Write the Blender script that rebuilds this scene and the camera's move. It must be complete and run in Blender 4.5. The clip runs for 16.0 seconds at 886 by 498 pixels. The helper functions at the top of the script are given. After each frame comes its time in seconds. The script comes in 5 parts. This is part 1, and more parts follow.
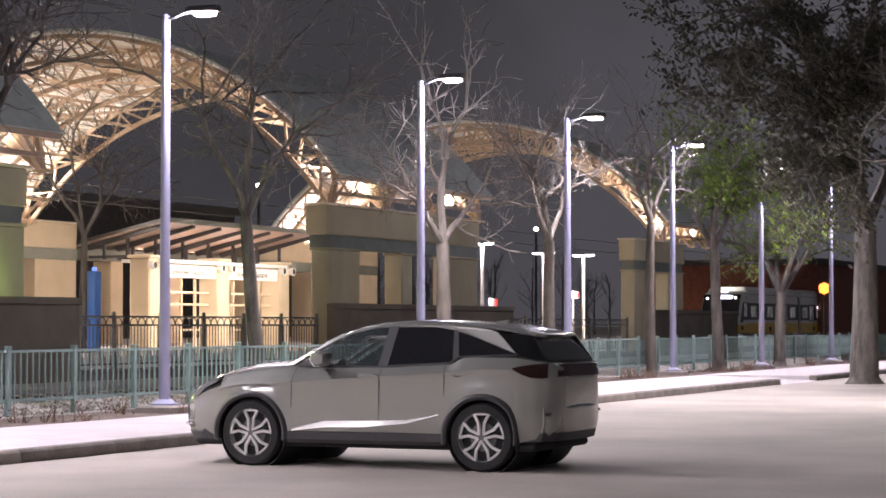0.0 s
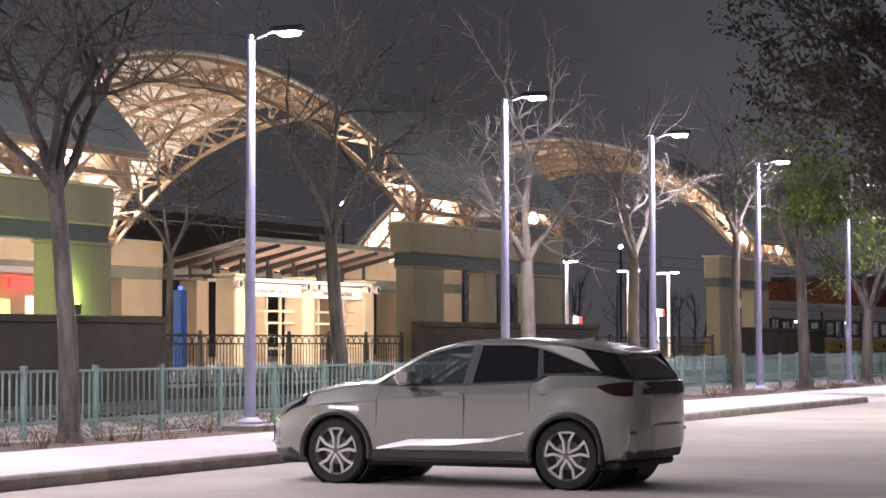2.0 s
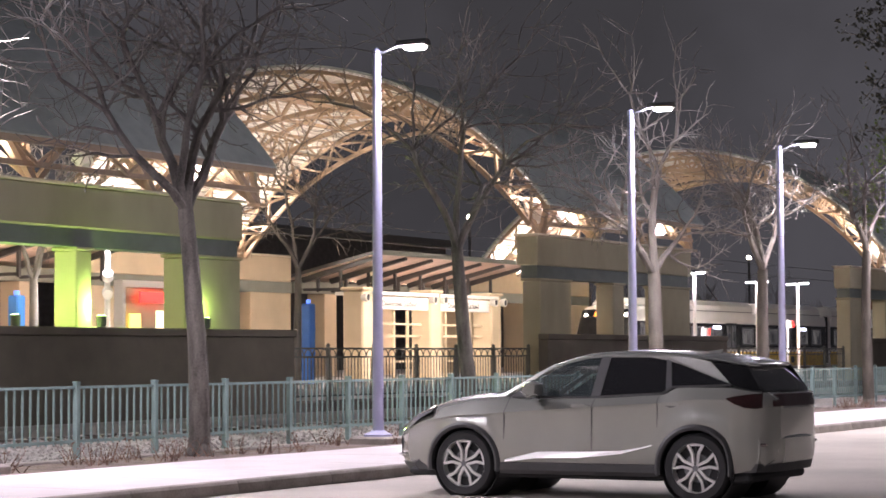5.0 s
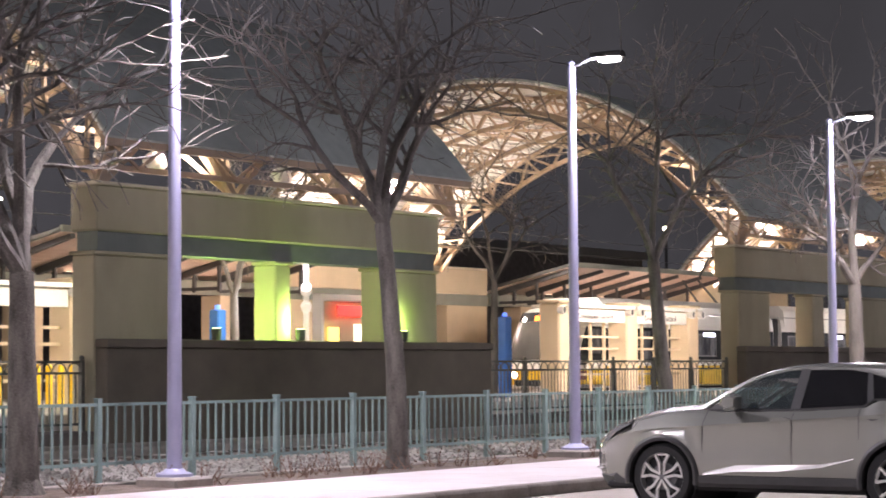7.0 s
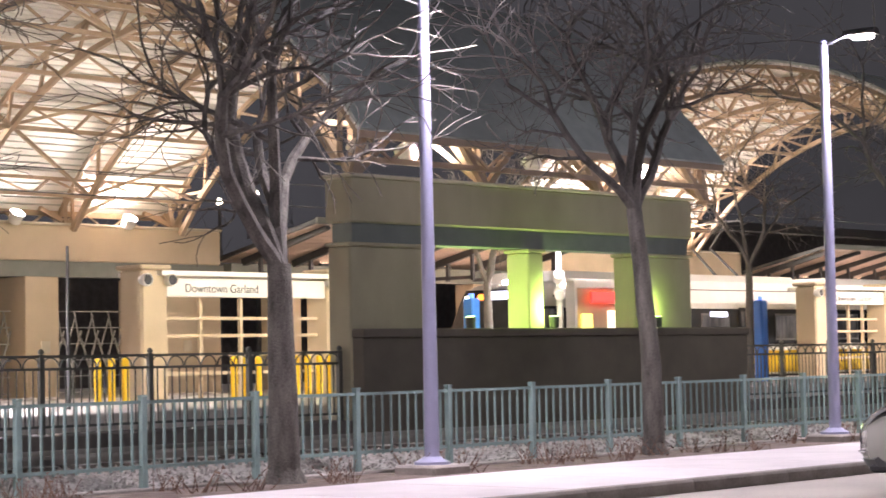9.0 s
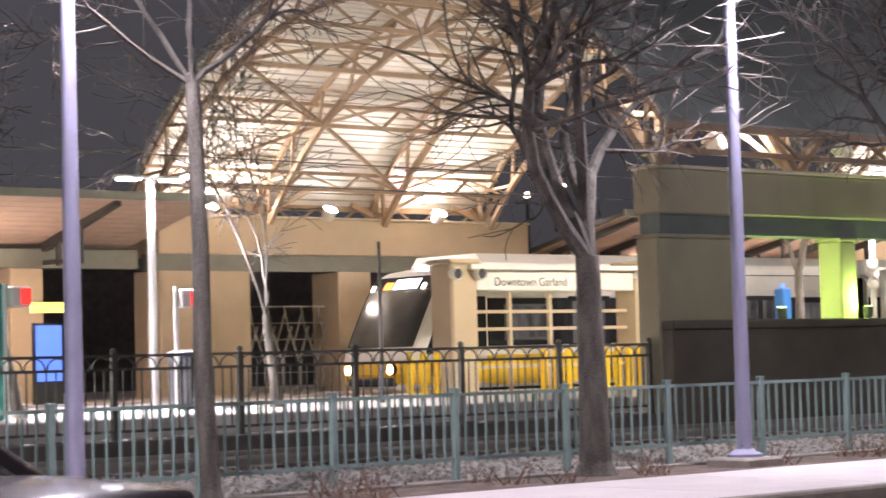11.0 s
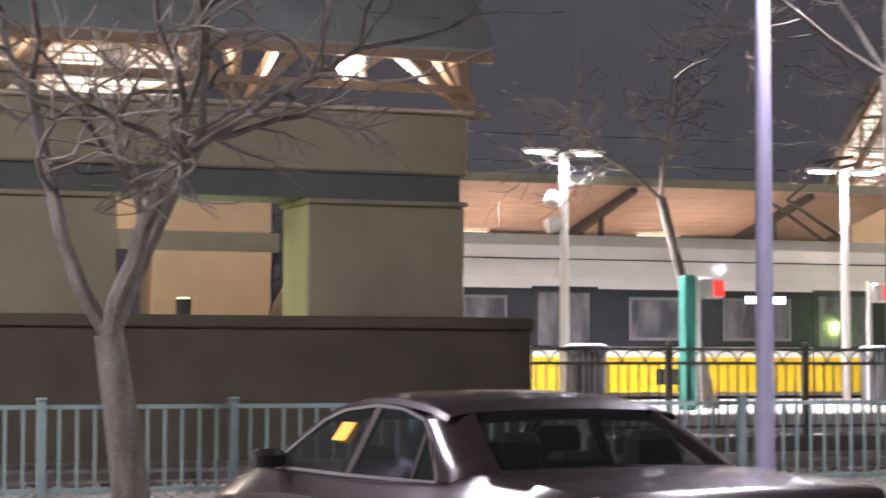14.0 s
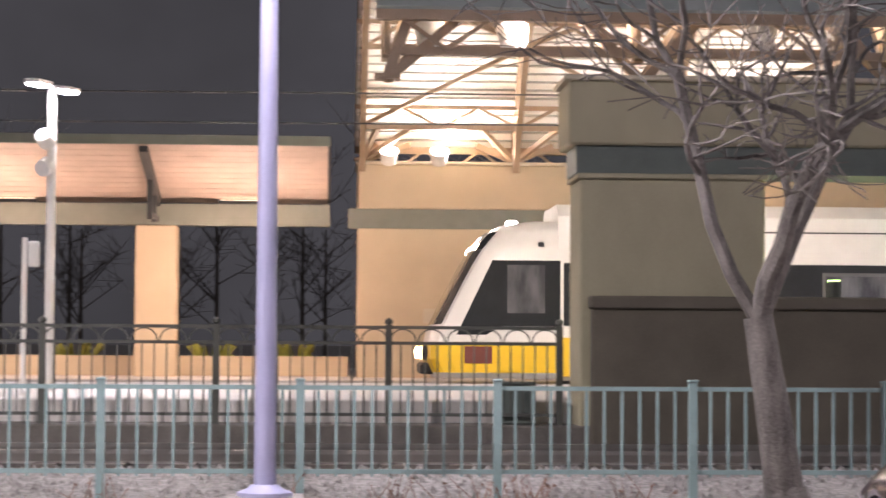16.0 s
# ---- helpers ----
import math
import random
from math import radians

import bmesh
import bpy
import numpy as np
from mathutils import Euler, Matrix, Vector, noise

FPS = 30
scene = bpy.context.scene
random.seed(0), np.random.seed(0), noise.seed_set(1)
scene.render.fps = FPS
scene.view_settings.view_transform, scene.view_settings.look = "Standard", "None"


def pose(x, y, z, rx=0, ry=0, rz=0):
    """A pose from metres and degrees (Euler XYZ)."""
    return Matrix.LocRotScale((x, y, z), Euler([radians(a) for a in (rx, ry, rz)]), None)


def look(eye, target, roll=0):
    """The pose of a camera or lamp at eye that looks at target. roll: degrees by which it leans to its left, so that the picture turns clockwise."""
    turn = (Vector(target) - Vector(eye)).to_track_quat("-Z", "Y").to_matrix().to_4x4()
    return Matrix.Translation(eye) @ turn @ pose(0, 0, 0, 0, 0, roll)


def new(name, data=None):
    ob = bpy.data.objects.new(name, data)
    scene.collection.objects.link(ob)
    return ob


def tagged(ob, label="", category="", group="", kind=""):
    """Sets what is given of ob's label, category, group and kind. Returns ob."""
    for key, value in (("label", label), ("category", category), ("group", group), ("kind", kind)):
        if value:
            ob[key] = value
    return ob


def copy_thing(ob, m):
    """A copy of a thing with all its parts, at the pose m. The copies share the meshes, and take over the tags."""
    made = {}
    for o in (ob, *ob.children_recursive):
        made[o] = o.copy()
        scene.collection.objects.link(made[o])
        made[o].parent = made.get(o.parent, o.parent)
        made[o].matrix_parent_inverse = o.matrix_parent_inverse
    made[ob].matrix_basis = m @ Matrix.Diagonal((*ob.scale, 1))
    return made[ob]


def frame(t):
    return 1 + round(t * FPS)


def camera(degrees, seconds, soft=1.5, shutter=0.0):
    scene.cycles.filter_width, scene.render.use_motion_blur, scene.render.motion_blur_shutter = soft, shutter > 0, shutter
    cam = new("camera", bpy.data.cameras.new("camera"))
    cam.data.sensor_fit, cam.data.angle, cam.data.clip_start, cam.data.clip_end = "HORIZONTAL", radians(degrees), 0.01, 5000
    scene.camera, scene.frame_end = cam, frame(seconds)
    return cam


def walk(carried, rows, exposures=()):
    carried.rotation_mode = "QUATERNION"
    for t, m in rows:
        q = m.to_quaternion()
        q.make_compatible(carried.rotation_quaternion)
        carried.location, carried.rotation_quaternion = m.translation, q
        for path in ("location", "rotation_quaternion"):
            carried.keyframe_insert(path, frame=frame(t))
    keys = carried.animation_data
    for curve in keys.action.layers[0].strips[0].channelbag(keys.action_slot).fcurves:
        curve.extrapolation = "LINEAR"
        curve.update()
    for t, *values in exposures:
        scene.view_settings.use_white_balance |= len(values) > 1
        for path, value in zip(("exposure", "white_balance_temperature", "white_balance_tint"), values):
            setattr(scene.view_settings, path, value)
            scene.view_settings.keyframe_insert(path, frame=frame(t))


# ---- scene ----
cam = camera(23.93, 16.0, soft=1.6, shutter=0.35)
EYE = 1.57
# seconds, heading right of the street's normal, tilt, lean
PATH = [
    (0.0, 66.25, 2.09, -0.05), (0.5, 65.68, 2.25, 0.03), (1.0, 65.06, 2.39, 0.08), (1.5, 64.44, 2.46, -0.02),
    (2.0, 63.94, 2.59, -0.15), (2.5, 63.50, 2.67, -0.22), (3.0, 63.02, 2.80, -0.25), (3.2, 62.83, 2.85, -0.27),
    (5.3, 59.87, 2.94, -0.37), (5.5, 59.43, 2.94, -0.37), (6.0, 58.25, 3.04, -0.37), (6.5, 56.79, 3.18, -0.35),
    (7.0, 55.10, 3.34, -0.45), (7.5, 53.27, 3.46, -0.59), (8.0, 51.51, 3.39, -0.72), (8.2, 50.82, 3.33, -0.80),
    (10.3, 43.34, 2.98, -1.65), (10.5, 42.41, 3.02, -1.62), (11.0, 39.74, 3.08, -1.58), (11.5, 36.81, 3.18, -1.60),
    (12.0, 33.32, 3.38, -1.41), (12.5, 30.70, 3.59, -1.27), (13.0, 27.93, 3.63, -0.88), (13.5, 24.74, 3.50, -0.36),
    (14.0, 20.90, 3.14, 0.07), (14.5, 16.29, 2.80, 0.44), (15.0, 11.34, 2.56, 0.54), (15.5, 6.93, 2.52, 0.35),
    (16.0, 3.24, 2.61, 0.34)]
walk(cam, [(t, pose(0, 0, EYE, 90 + p, 0, -a) @ pose(0, 0, 0, 0, 0, r)) for t, a, p, r in PATH], [(0.0, 0.70, 6250, 19), (8.0, 0.66, 6250, 19), (11.0, 0.46, 6250, 19), (16.0, 0.55, 6250, 19)])

# ---- night sky ----
world = bpy.data.worlds.new("night")
scene.world = world
world.use_nodes = True
world.node_tree.nodes["Background"].inputs[0].default_value = (0.95, 0.92, 1.0, 1)
world.node_tree.nodes["Background"].inputs[1].default_value = 0.047
# thin uneven cloud lit by the town
wn = world.node_tree
cloud = wn.nodes.new("ShaderNodeTexNoise")
cloud.inputs["Scale"].default_value, cloud.inputs["Detail"].default_value, cloud.inputs["Roughness"].default_value = 3.2, 5.0, 0.55
ramp = wn.nodes.new("ShaderNodeValToRGB")
ramp.color_ramp.elements[0].position, ramp.color_ramp.elements[0].color = 0.33, (0.62, 0.60, 0.62, 1)
ramp.color_ramp.elements[1].position, ramp.color_ramp.elements[1].color = 0.72, (1.25, 1.22, 1.30, 1)
wn.links.new(wn.nodes.new("ShaderNodeTexCoord").outputs["Generated"], cloud.inputs["Vector"])
wn.links.new(cloud.outputs[0], ramp.inputs[0])
wn.links.new(ramp.outputs[0], wn.nodes["Background"].inputs[0])


def lamp(name, kind, where, power, colour, size=0.1, target=None, spread=None):
    data = bpy.data.lights.new(name, kind)
    data.energy, data.color = power, colour
    if kind == "AREA":
        data.size = size
        if spread:
            data.spread = radians(spread)
    else:
        data.shadow_soft_size = size
    if kind == "SPOT":
        data.spot_size, data.spot_blend = radians(spread or 120), 0.5
    ob = new(name, data)
    ob.matrix_basis = look(where, target) if target else Matrix.Translation(where)
    return ob


# ---- materials ----
def mat(name, colour, rough=0.7, metal=0.0, vary=0.25, scale=3.0, fine=40.0, bump=0.2, rand=0.0, spec=0.5, coat=0.0, streak=1.0):
    m = bpy.data.materials.new(name)
    m.use_nodes = True
    n, l = m.node_tree.nodes, m.node_tree.links
    b = n["Principled BSDF"]
    b.inputs["Roughness"].default_value, b.inputs["Metallic"].default_value = rough, metal
    b.inputs["Specular IOR Level"].default_value = spec
    b.inputs["Coat Weight"].default_value = coat
    b.inputs["Coat Roughness"].default_value = 0.05
    co = n.new("ShaderNodeTexCoord")
    mp = n.new("ShaderNodeMapping")
    mp.inputs["Scale"].default_value = (1, 1, streak)
    l.new(co.outputs["Object"], mp.inputs["Vector"])
    big, small = n.new("ShaderNodeTexNoise"), n.new("ShaderNodeTexNoise")
    big.inputs["Scale"].default_value, small.inputs["Scale"].default_value = scale, fine
    big.inputs["Detail"].default_value = 5
    l.new(mp.outputs[0], big.inputs["Vector"])
    l.new(co.outputs["Object"], small.inputs["Vector"])
    add = n.new("ShaderNodeMath")
    add.operation = "MULTIPLY_ADD"
    add.inputs[1].default_value = 0.4
    l.new(small.outputs["Fac"], add.inputs[0])
    l.new(big.outputs["Fac"], add.inputs[2])
    last = add.outputs[0]
    if rand:
        info, ra = n.new("ShaderNodeObjectInfo"), n.new("ShaderNodeMath")
        ra.operation = "MULTIPLY_ADD"
        ra.inputs[1].default_value = rand
        l.new(info.outputs["Random"], ra.inputs[0])
        l.new(last, ra.inputs[2])
        last = ra.outputs[0]
    ramp = n.new("ShaderNodeValToRGB")
    e = ramp.color_ramp.elements
    e[0].position, e[1].position = 0.45, 1.0 + rand
    e[0].color = (*[c * (1 - vary) for c in colour], 1)
    e[1].color = (*[min(1, c * (1 + vary)) for c in colour], 1)
    l.new(last, ramp.inputs[0])
    l.new(ramp.outputs[0], b.inputs["Base Color"])
    if bump:
        bp = n.new("ShaderNodeBump")
        bp.inputs["Strength"].default_value, bp.inputs["Distance"].default_value = bump, 0.02
        l.new(small.outputs["Fac"], bp.inputs["Height"])
        l.new(bp.outputs[0], b.inputs["Normal"])
    return m


def glow(name, colour, strength):
    m = bpy.data.materials.new(name)
    m.use_nodes = True
    b = m.node_tree.nodes["Principled BSDF"]
    b.inputs["Base Color"].default_value = (*colour, 1)
    b.inputs["Emission Color"].default_value = (*colour, 1)
    b.inputs["Emission Strength"].default_value = strength
    return m


def glass(name, colour, rough=0.03, alpha=0.25):
    m = bpy.data.materials.new(name)
    m.use_nodes = True
    b = m.node_tree.nodes["Principled BSDF"]
    b.inputs["Base Color"].default_value = (*colour, 1)
    b.inputs["Roughness"].default_value = rough
    b.inputs["Alpha"].default_value = alpha
    b.inputs["Specular IOR Level"].default_value = 0.7
    return m


LOT = mat("concrete_lot", (0.46, 0.415, 0.37), 0.85, vary=0.24, scale=0.35, fine=30, bump=0.25)
WALK = mat("pavement_concrete", (0.60, 0.55, 0.56), 0.85, vary=0.12, scale=1.2, fine=50, bump=0.15, rand=0.15)
KERB = mat("kerb_concrete", (0.27, 0.24, 0.22), 0.9, vary=0.35, scale=2.5, fine=40, bump=0.3, rand=0.2)
SOIL = mat("mulch_soil", (0.16, 0.12, 0.10), 0.95, vary=0.55, scale=5, fine=60, bump=0.9)
# Darker and browner than the ballast gravel next to it.
TRACKBED = mat("dark_track_bed", (0.10, 0.085, 0.072), 0.95, vary=0.5, scale=12, fine=60, bump=1.0)
# Darker than the kerb concrete, with a more uneven tone.
LEDGE = mat("dark_ledge_concrete", (0.17, 0.15, 0.13), 0.9, vary=0.4, scale=2, fine=50, bump=0.4)
BALLAST = mat("ballast_gravel", (0.30, 0.28, 0.26), 0.95, vary=0.5, scale=14, fine=60, bump=1.0)
FENCE = mat("green_fence_paint", (0.22, 0.31, 0.30), 0.45, vary=0.15, scale=4, rand=0.1, bump=0.05)
DARKFENCE = mat("dark_fence_paint", (0.10, 0.10, 0.085), 0.5, vary=0.2, bump=0.05)
STUCCO = mat("tan_stucco", (0.40, 0.36, 0.245), 0.9, vary=0.16, scale=1.1, fine=90, bump=0.25, streak=0.5)
CAP = mat("cap_stone", (0.62, 0.55, 0.42), 0.8, vary=0.12)
BAND = mat("grey_green_steel_band", (0.13, 0.15, 0.13), 0.55, vary=0.15, bump=0.05)
LOWWALL = mat("brown_stone_wall", (0.15, 0.128, 0.097), 0.9, vary=0.2, scale=1.4, fine=70, bump=0.3)
STATION = mat("cream_stucco", (0.60, 0.49, 0.34), 0.9, vary=0.1, scale=1.0, fine=90, bump=0.2)
STEEL = mat("tan_painted_steel", (0.38, 0.28, 0.19), 0.5, vary=0.12, bump=0.03)
DECK = mat("white_roof_deck", (0.80, 0.77, 0.72), 0.5, vary=0.06, scale=2, bump=0.03)
ROOFTOP = mat("pale_green_roof_metal", (0.42, 0.46, 0.42), 0.6, vary=0.15)
CANOPY = mat("canopy_soffit", (0.60, 0.47, 0.39), 0.6, vary=0.12, scale=2)
BEAM = mat("grey_green_beam", (0.22, 0.23, 0.19), 0.5, vary=0.1)
DARKSTEEL = mat("dark_canopy_steel", (0.07, 0.07, 0.07), 0.5, vary=0.1)
POLE = mat("galvanised_pole", (0.35, 0.35, 0.50), 0.5, metal=0.2, vary=0.08, bump=0.03)
BARK = mat("grey_bark", (0.125, 0.112, 0.10), 0.95, vary=0.6, scale=7, fine=35, bump=0.8, streak=0.25)
PALEBARK = mat("pale_bark", (0.155, 0.135, 0.115), 0.9, vary=0.35, scale=6, fine=35, bump=0.4, streak=0.3)
TWIG = mat("twig_bark", (0.17, 0.15, 0.132), 0.9, vary=0.3, scale=7, bump=0.2)
LEAF = mat("oak_leaf", (0.050, 0.048, 0.028), 0.6, vary=0.5, scale=3)
DRYLEAF = mat("dry_shrub", (0.19, 0.12, 0.09), 0.9, vary=0.5, scale=3)
WHITE = mat("white_train_paint", (0.80, 0.78, 0.74), 0.3, vary=0.04, bump=0.0, coat=0.3)
YELLOW = mat("yellow_train_paint", (0.85, 0.55, 0.02), 0.35, vary=0.06, bump=0.0, coat=0.2)
DARKGLASS = mat("dark_train_window", (0.03, 0.032, 0.035), 0.2, vary=0.1, bump=0.0, spec=0.2)
GREENLEAF = mat("young_green_leaf", (0.16, 0.24, 0.03), 0.5, vary=0.4, scale=3)
SCREEN = mat("grey_windscreen", (0.085, 0.085, 0.08), 0.10, vary=0.25, scale=1.5, bump=0.0, spec=0.3)
BLACK = mat("black_rubber", (0.018, 0.018, 0.02), 0.75, vary=0.2, bump=0.1)
PLASTIC = mat("black_plastic_trim", (0.03, 0.03, 0.032), 0.6, vary=0.15, bump=0.1)
SILVER = mat("silver_car_paint", (0.38, 0.385, 0.355), 0.25, metal=0.60, vary=0.04, fine=400, bump=0.0, coat=0.8)
MAROON = mat("dark_maroon_car_paint", (0.030, 0.020, 0.023), 0.20, metal=0.0, vary=0.1, bump=0.0, spec=0.28, coat=0.15)
PILLAR = mat("dull_maroon_pillar", (0.04, 0.03, 0.032), 0.5, vary=0.1, bump=0.0, spec=0.2)
LENS = mat("headlamp_lens", (0.22, 0.22, 0.23), 0.12, metal=0.3, vary=0.1, bump=0.0)
CHROME = mat("chrome", (0.8, 0.8, 0.8), 0.15, metal=1.0, vary=0.03, bump=0.0)
ALLOY = mat("machined_alloy", (0.78, 0.77, 0.76), 0.28, metal=0.4, vary=0.05, bump=0.0)
CARGLASS = glass("tinted_car_glass", (0.05, 0.065, 0.07), 0.02, 0.42)
DARKCARGLASS = glass("privacy_glass", (0.014, 0.014, 0.016), 0.02, 0.88)
SEATCLOTH = mat("dark_seat_cloth", (0.05, 0.05, 0.05), 0.9, vary=0.2)
RAIL = mat("polished_rail", (0.45, 0.43, 0.40), 0.3, metal=0.9, vary=0.1)
TIE = mat("track_tie", (0.10, 0.085, 0.07), 0.95, vary=0.4)
PLATFORM = mat("platform_concrete", (0.62, 0.58, 0.53), 0.8, vary=0.1, scale=1.5)
PALE = mat("pale_tactile_edge", (0.68, 0.65, 0.63), 0.7, vary=0.08)
SIGNGREEN = mat("green_sign_paint", (0.04, 0.28, 0.22), 0.5, vary=0.1, bump=0.0)
BLUE = mat("blue_pylon_paint", (0.05, 0.20, 0.62), 0.4, vary=0.1, bump=0.0)
GREYBIN = mat("grey_bin_metal", (0.20, 0.20, 0.21), 0.5, vary=0.15)
BRICK = mat("far_red_brick", (0.25, 0.10, 0.07), 0.9, vary=0.25)
FARDARK = mat("far_dark_wall", (0.10, 0.09, 0.085), 0.9, vary=0.3)
LAMPGLOW = glow("lamp_lens_glow", (1.0, 0.94, 0.84), 60)
COOLGLOW = glow("cool_lens_glow", (0.92, 0.96, 1.0), 45)
WARMGLOW = glow("warm_lamp_glow", (1.0, 0.80, 0.55), 30)
REDGLOW = glow("red_signal_glow", (1.0, 0.03, 0.02), 1.6)
SIGNGLOW = glow("white_sign_glow", (0.80, 0.80, 1.0), 3.5)
AMBER = glow("amber_glow", (1.0, 0.25, 0.03), 2.5)
HEADGLOW = glow("headlight_glow", (1.0, 0.62, 0.30), 10)
YELLOWGLOW = glow("yellow_panel_glow", (0.95, 0.80, 0.15), 1.4)
BLUEGLOW = glow("blue_panel_glow", (0.12, 0.25, 0.9), 1.0)
# The paper tag gets emission so its colour stays bright at night.
ORANGE = glow("glowing_orange_tag", (1.0, 0.42, 0.03), 0.55)
TAIL = mat("red_tail_lens", (0.030, 0.007, 0.007), 0.15, vary=0.1, bump=0.0, coat=0.5)


# ---- mesh building ----
class Shape:
    """Collects faces for one mesh."""

    def __init__(self):
        self.v, self.f = [], []

    def add(self, verts, faces):
        k = len(self.v)
        self.v += [tuple(p) for p in verts]
        self.f += [tuple(k + i for i in q) for q in faces]
        return self

    def box(self, x0, x1, y0, y1, z0, z1, m=None, bevel=0.0):
        c = bevel
        if c:
            ring = [(x0 + c, y0), (x1 - c, y0), (x1, y0 + c), (x1, y1 - c), (x1 - c, y1), (x0 + c, y1), (x0, y1 - c), (x0, y0 + c)]
            cx, cy = (x0 + x1) / 2, (y0 + y1) / 2
            sx, sy = 1 - 2 * c / (x1 - x0), 1 - 2 * c / (y1 - y0)
            inner = [(cx + (x - cx) * sx, cy + (y - cy) * sy) for x, y in ring]
            levels = [(inner, z0), (ring, z0 + c), (ring, z1 - c), (inner, z1)]
            v = [(x, y, z) for r, z in levels for x, y in r]
            f = [tuple(range(7, -1, -1)), tuple(range(24, 32))]
            f += [(a * 8 + i, a * 8 + (i + 1) % 8, a * 8 + 8 + (i + 1) % 8, a * 8 + 8 + i) for a in range(3) for i in range(8)]
        else:
            v = [(x, y, z) for z in (z0, z1) for x, y in ((x0, y0), (x1, y0), (x1, y1), (x0, y1))]
            f = [(3, 2, 1, 0), (4, 5, 6, 7), (0, 1, 5, 4), (1, 2, 6, 5), (2, 3, 7, 6), (3, 0, 4, 7)]
        if m:
            v = [m @ Vector(p) for p in v]
        return self.add(v, f)

    def tube(self, a, b, r0, r1=None, n=8, caps=True):
        a, b = Vector(a), Vector(b)
        r1 = r0 if r1 is None else r1
        d = (b - a).normalized()
        s = d.cross(Vector((0.31, 0.95, 0.1)))
        s = s.normalized() if s.length > 0.05 else d.orthogonal().normalized()
        t = d.cross(s)
        v = [p + (s * math.cos(6.28318 * i / n) + t * math.sin(6.28318 * i / n)) * r for p, r in ((a, r0), (b, r1)) for i in range(n)]
        f = [(i, (i + 1) % n, n + (i + 1) % n, n + i) for i in range(n)]
        if caps:
            f += [tuple(range(n - 1, -1, -1)), tuple(range(n, 2 * n))]
        return self.add(v, f)

    def bar(self, a, b, w, h=None):
        """A square bar from a to b."""
        a, b = Vector(a), Vector(b)
        h = w if h is None else h
        d = (b - a).normalized()
        s = d.cross(Vector((0, 0, 1)))
        s = s.normalized() if s.length > 0.01 else Vector((1, 0, 0))
        t = s.cross(d)
        v = [p + s * i * w / 2 + t * j * h / 2 for p in (a, b) for i, j in ((-1, -1), (1, -1), (1, 1), (-1, 1))]
        return self.add(v, [(3, 2, 1, 0), (4, 5, 6, 7), (0, 1, 5, 4), (1, 2, 6, 5), (2, 3, 7, 6), (3, 0, 4, 7)])

    def rings(self, rings, close=True, caps=True):
        """Skins a row of equal rings of points."""
        n, k = len(rings[0]), len(rings)
        v = [p for r in rings for p in r]
        f = [(a * n + i, a * n + (i + 1) % n, a * n + n + (i + 1) % n, a * n + n + i) for a in range(k - 1) for i in range(n if close else n - 1)]
        if caps:
            f += [tuple(range(n - 1, -1, -1)), tuple(range((k - 1) * n, k * n))]
        return self.add(v, f)

    def turned(self, profile, x=0, y=0, n=14, axis="z", caps=True):
        """A lathe shape from (radius, height) pairs."""
        rings = []
        for r, h in profile:
            c = [(r * math.cos(6.28318 * i / n), r * math.sin(6.28318 * i / n)) for i in range(n)]
            rings.append([(x + a, y + b, h) if axis == "z" else ((h + x, a, b) if axis == "x" else (a, h + y, b)) for a, b in c])
        return self.rings(rings, caps=caps)

    def mesh(self, name, material, smooth=False):
        me = bpy.data.meshes.new(name)
        me.from_pydata(self.v, [], self.f)
        bm = bmesh.new()
        bm.from_mesh(me)
        bmesh.ops.recalc_face_normals(bm, faces=bm.faces)
        bm.to_mesh(me)
        bm.free()
        me.materials.append(material)
        if smooth:
            me.polygons.foreach_set("use_smooth", [True] * len(me.polygons))
            me.set_sharp_from_angle(angle=radians(38))
        return me


def part(name, shape, material, parent=None, label="", smooth=False, kind=""):
    me = shape if isinstance(shape, bpy.types.Mesh) else shape.mesh(name, material, smooth)
    ob = new(name, me)
    if parent:
        ob.parent = parent
    return tagged(ob, label, kind=kind)


def thing(name, label, category, where=(0, 0, 0), turn=0, group="", kind=""):
    ob = new(name)
    ob.empty_display_size = 0.2
    ob.matrix_basis = pose(*where, 0, 0, turn)
    return tagged(ob, label, category, group, kind)


def box(*a, **k):
    return Shape().box(*a, **k)


# ---- ground and street ----
def ground_and_street():
    g = part("ground", Shape().add([(-1500, -1500, 0), (1500, -1500, 0), (1500, 1500, 0), (-1500, 1500, 0)], [(0, 1, 2, 3)]), LOT)
    tagged(g, "worn pale concrete parking lot with faint stains", "ground", kind="structure")
    e = thing("fence_edging", "low pale concrete edging strip under the fence", "edging", kind="structure")
    for i in range(-6, 26):
        part("edging_stone", box(i * 3.0, i * 3.0 + 2.985, 18.96, 19.24, 0.10, 0.165, bevel=0.012), KERB, e)
    b = Shape().box(-60, 140, 17.4, 19.75, 0.004, 0.13)
    tagged(part("planting_bed", b, SOIL), "strip of dark mulch soil along the fence", "planting bed", kind="structure")
    # ballast rising towards the track
    prof = [(20.9, 0.004), (20.9, 0.275), (21.1, 0.3), (25.0, 0.3), (25.0, 0.004)]
    b = Shape().rings([[(x, y, z) for y, z in prof] for x in (-60, 140)])
    tagged(part("track_bed", b, TRACKBED), "dark gravel bed under the near track", "track bed", kind="structure")
    prof = [(19.7, 0.004), (19.7, 0.13), (20.3, 0.2), (20.898, 0.275), (20.898, 0.004)]
    b = Shape().rings([[(x, y, z) for y, z in prof] for x in (-60, 140)])
    tagged(part("ballast", b, BALLAST), "grey gravel bed beside the railway track", "gravel", kind="structure")


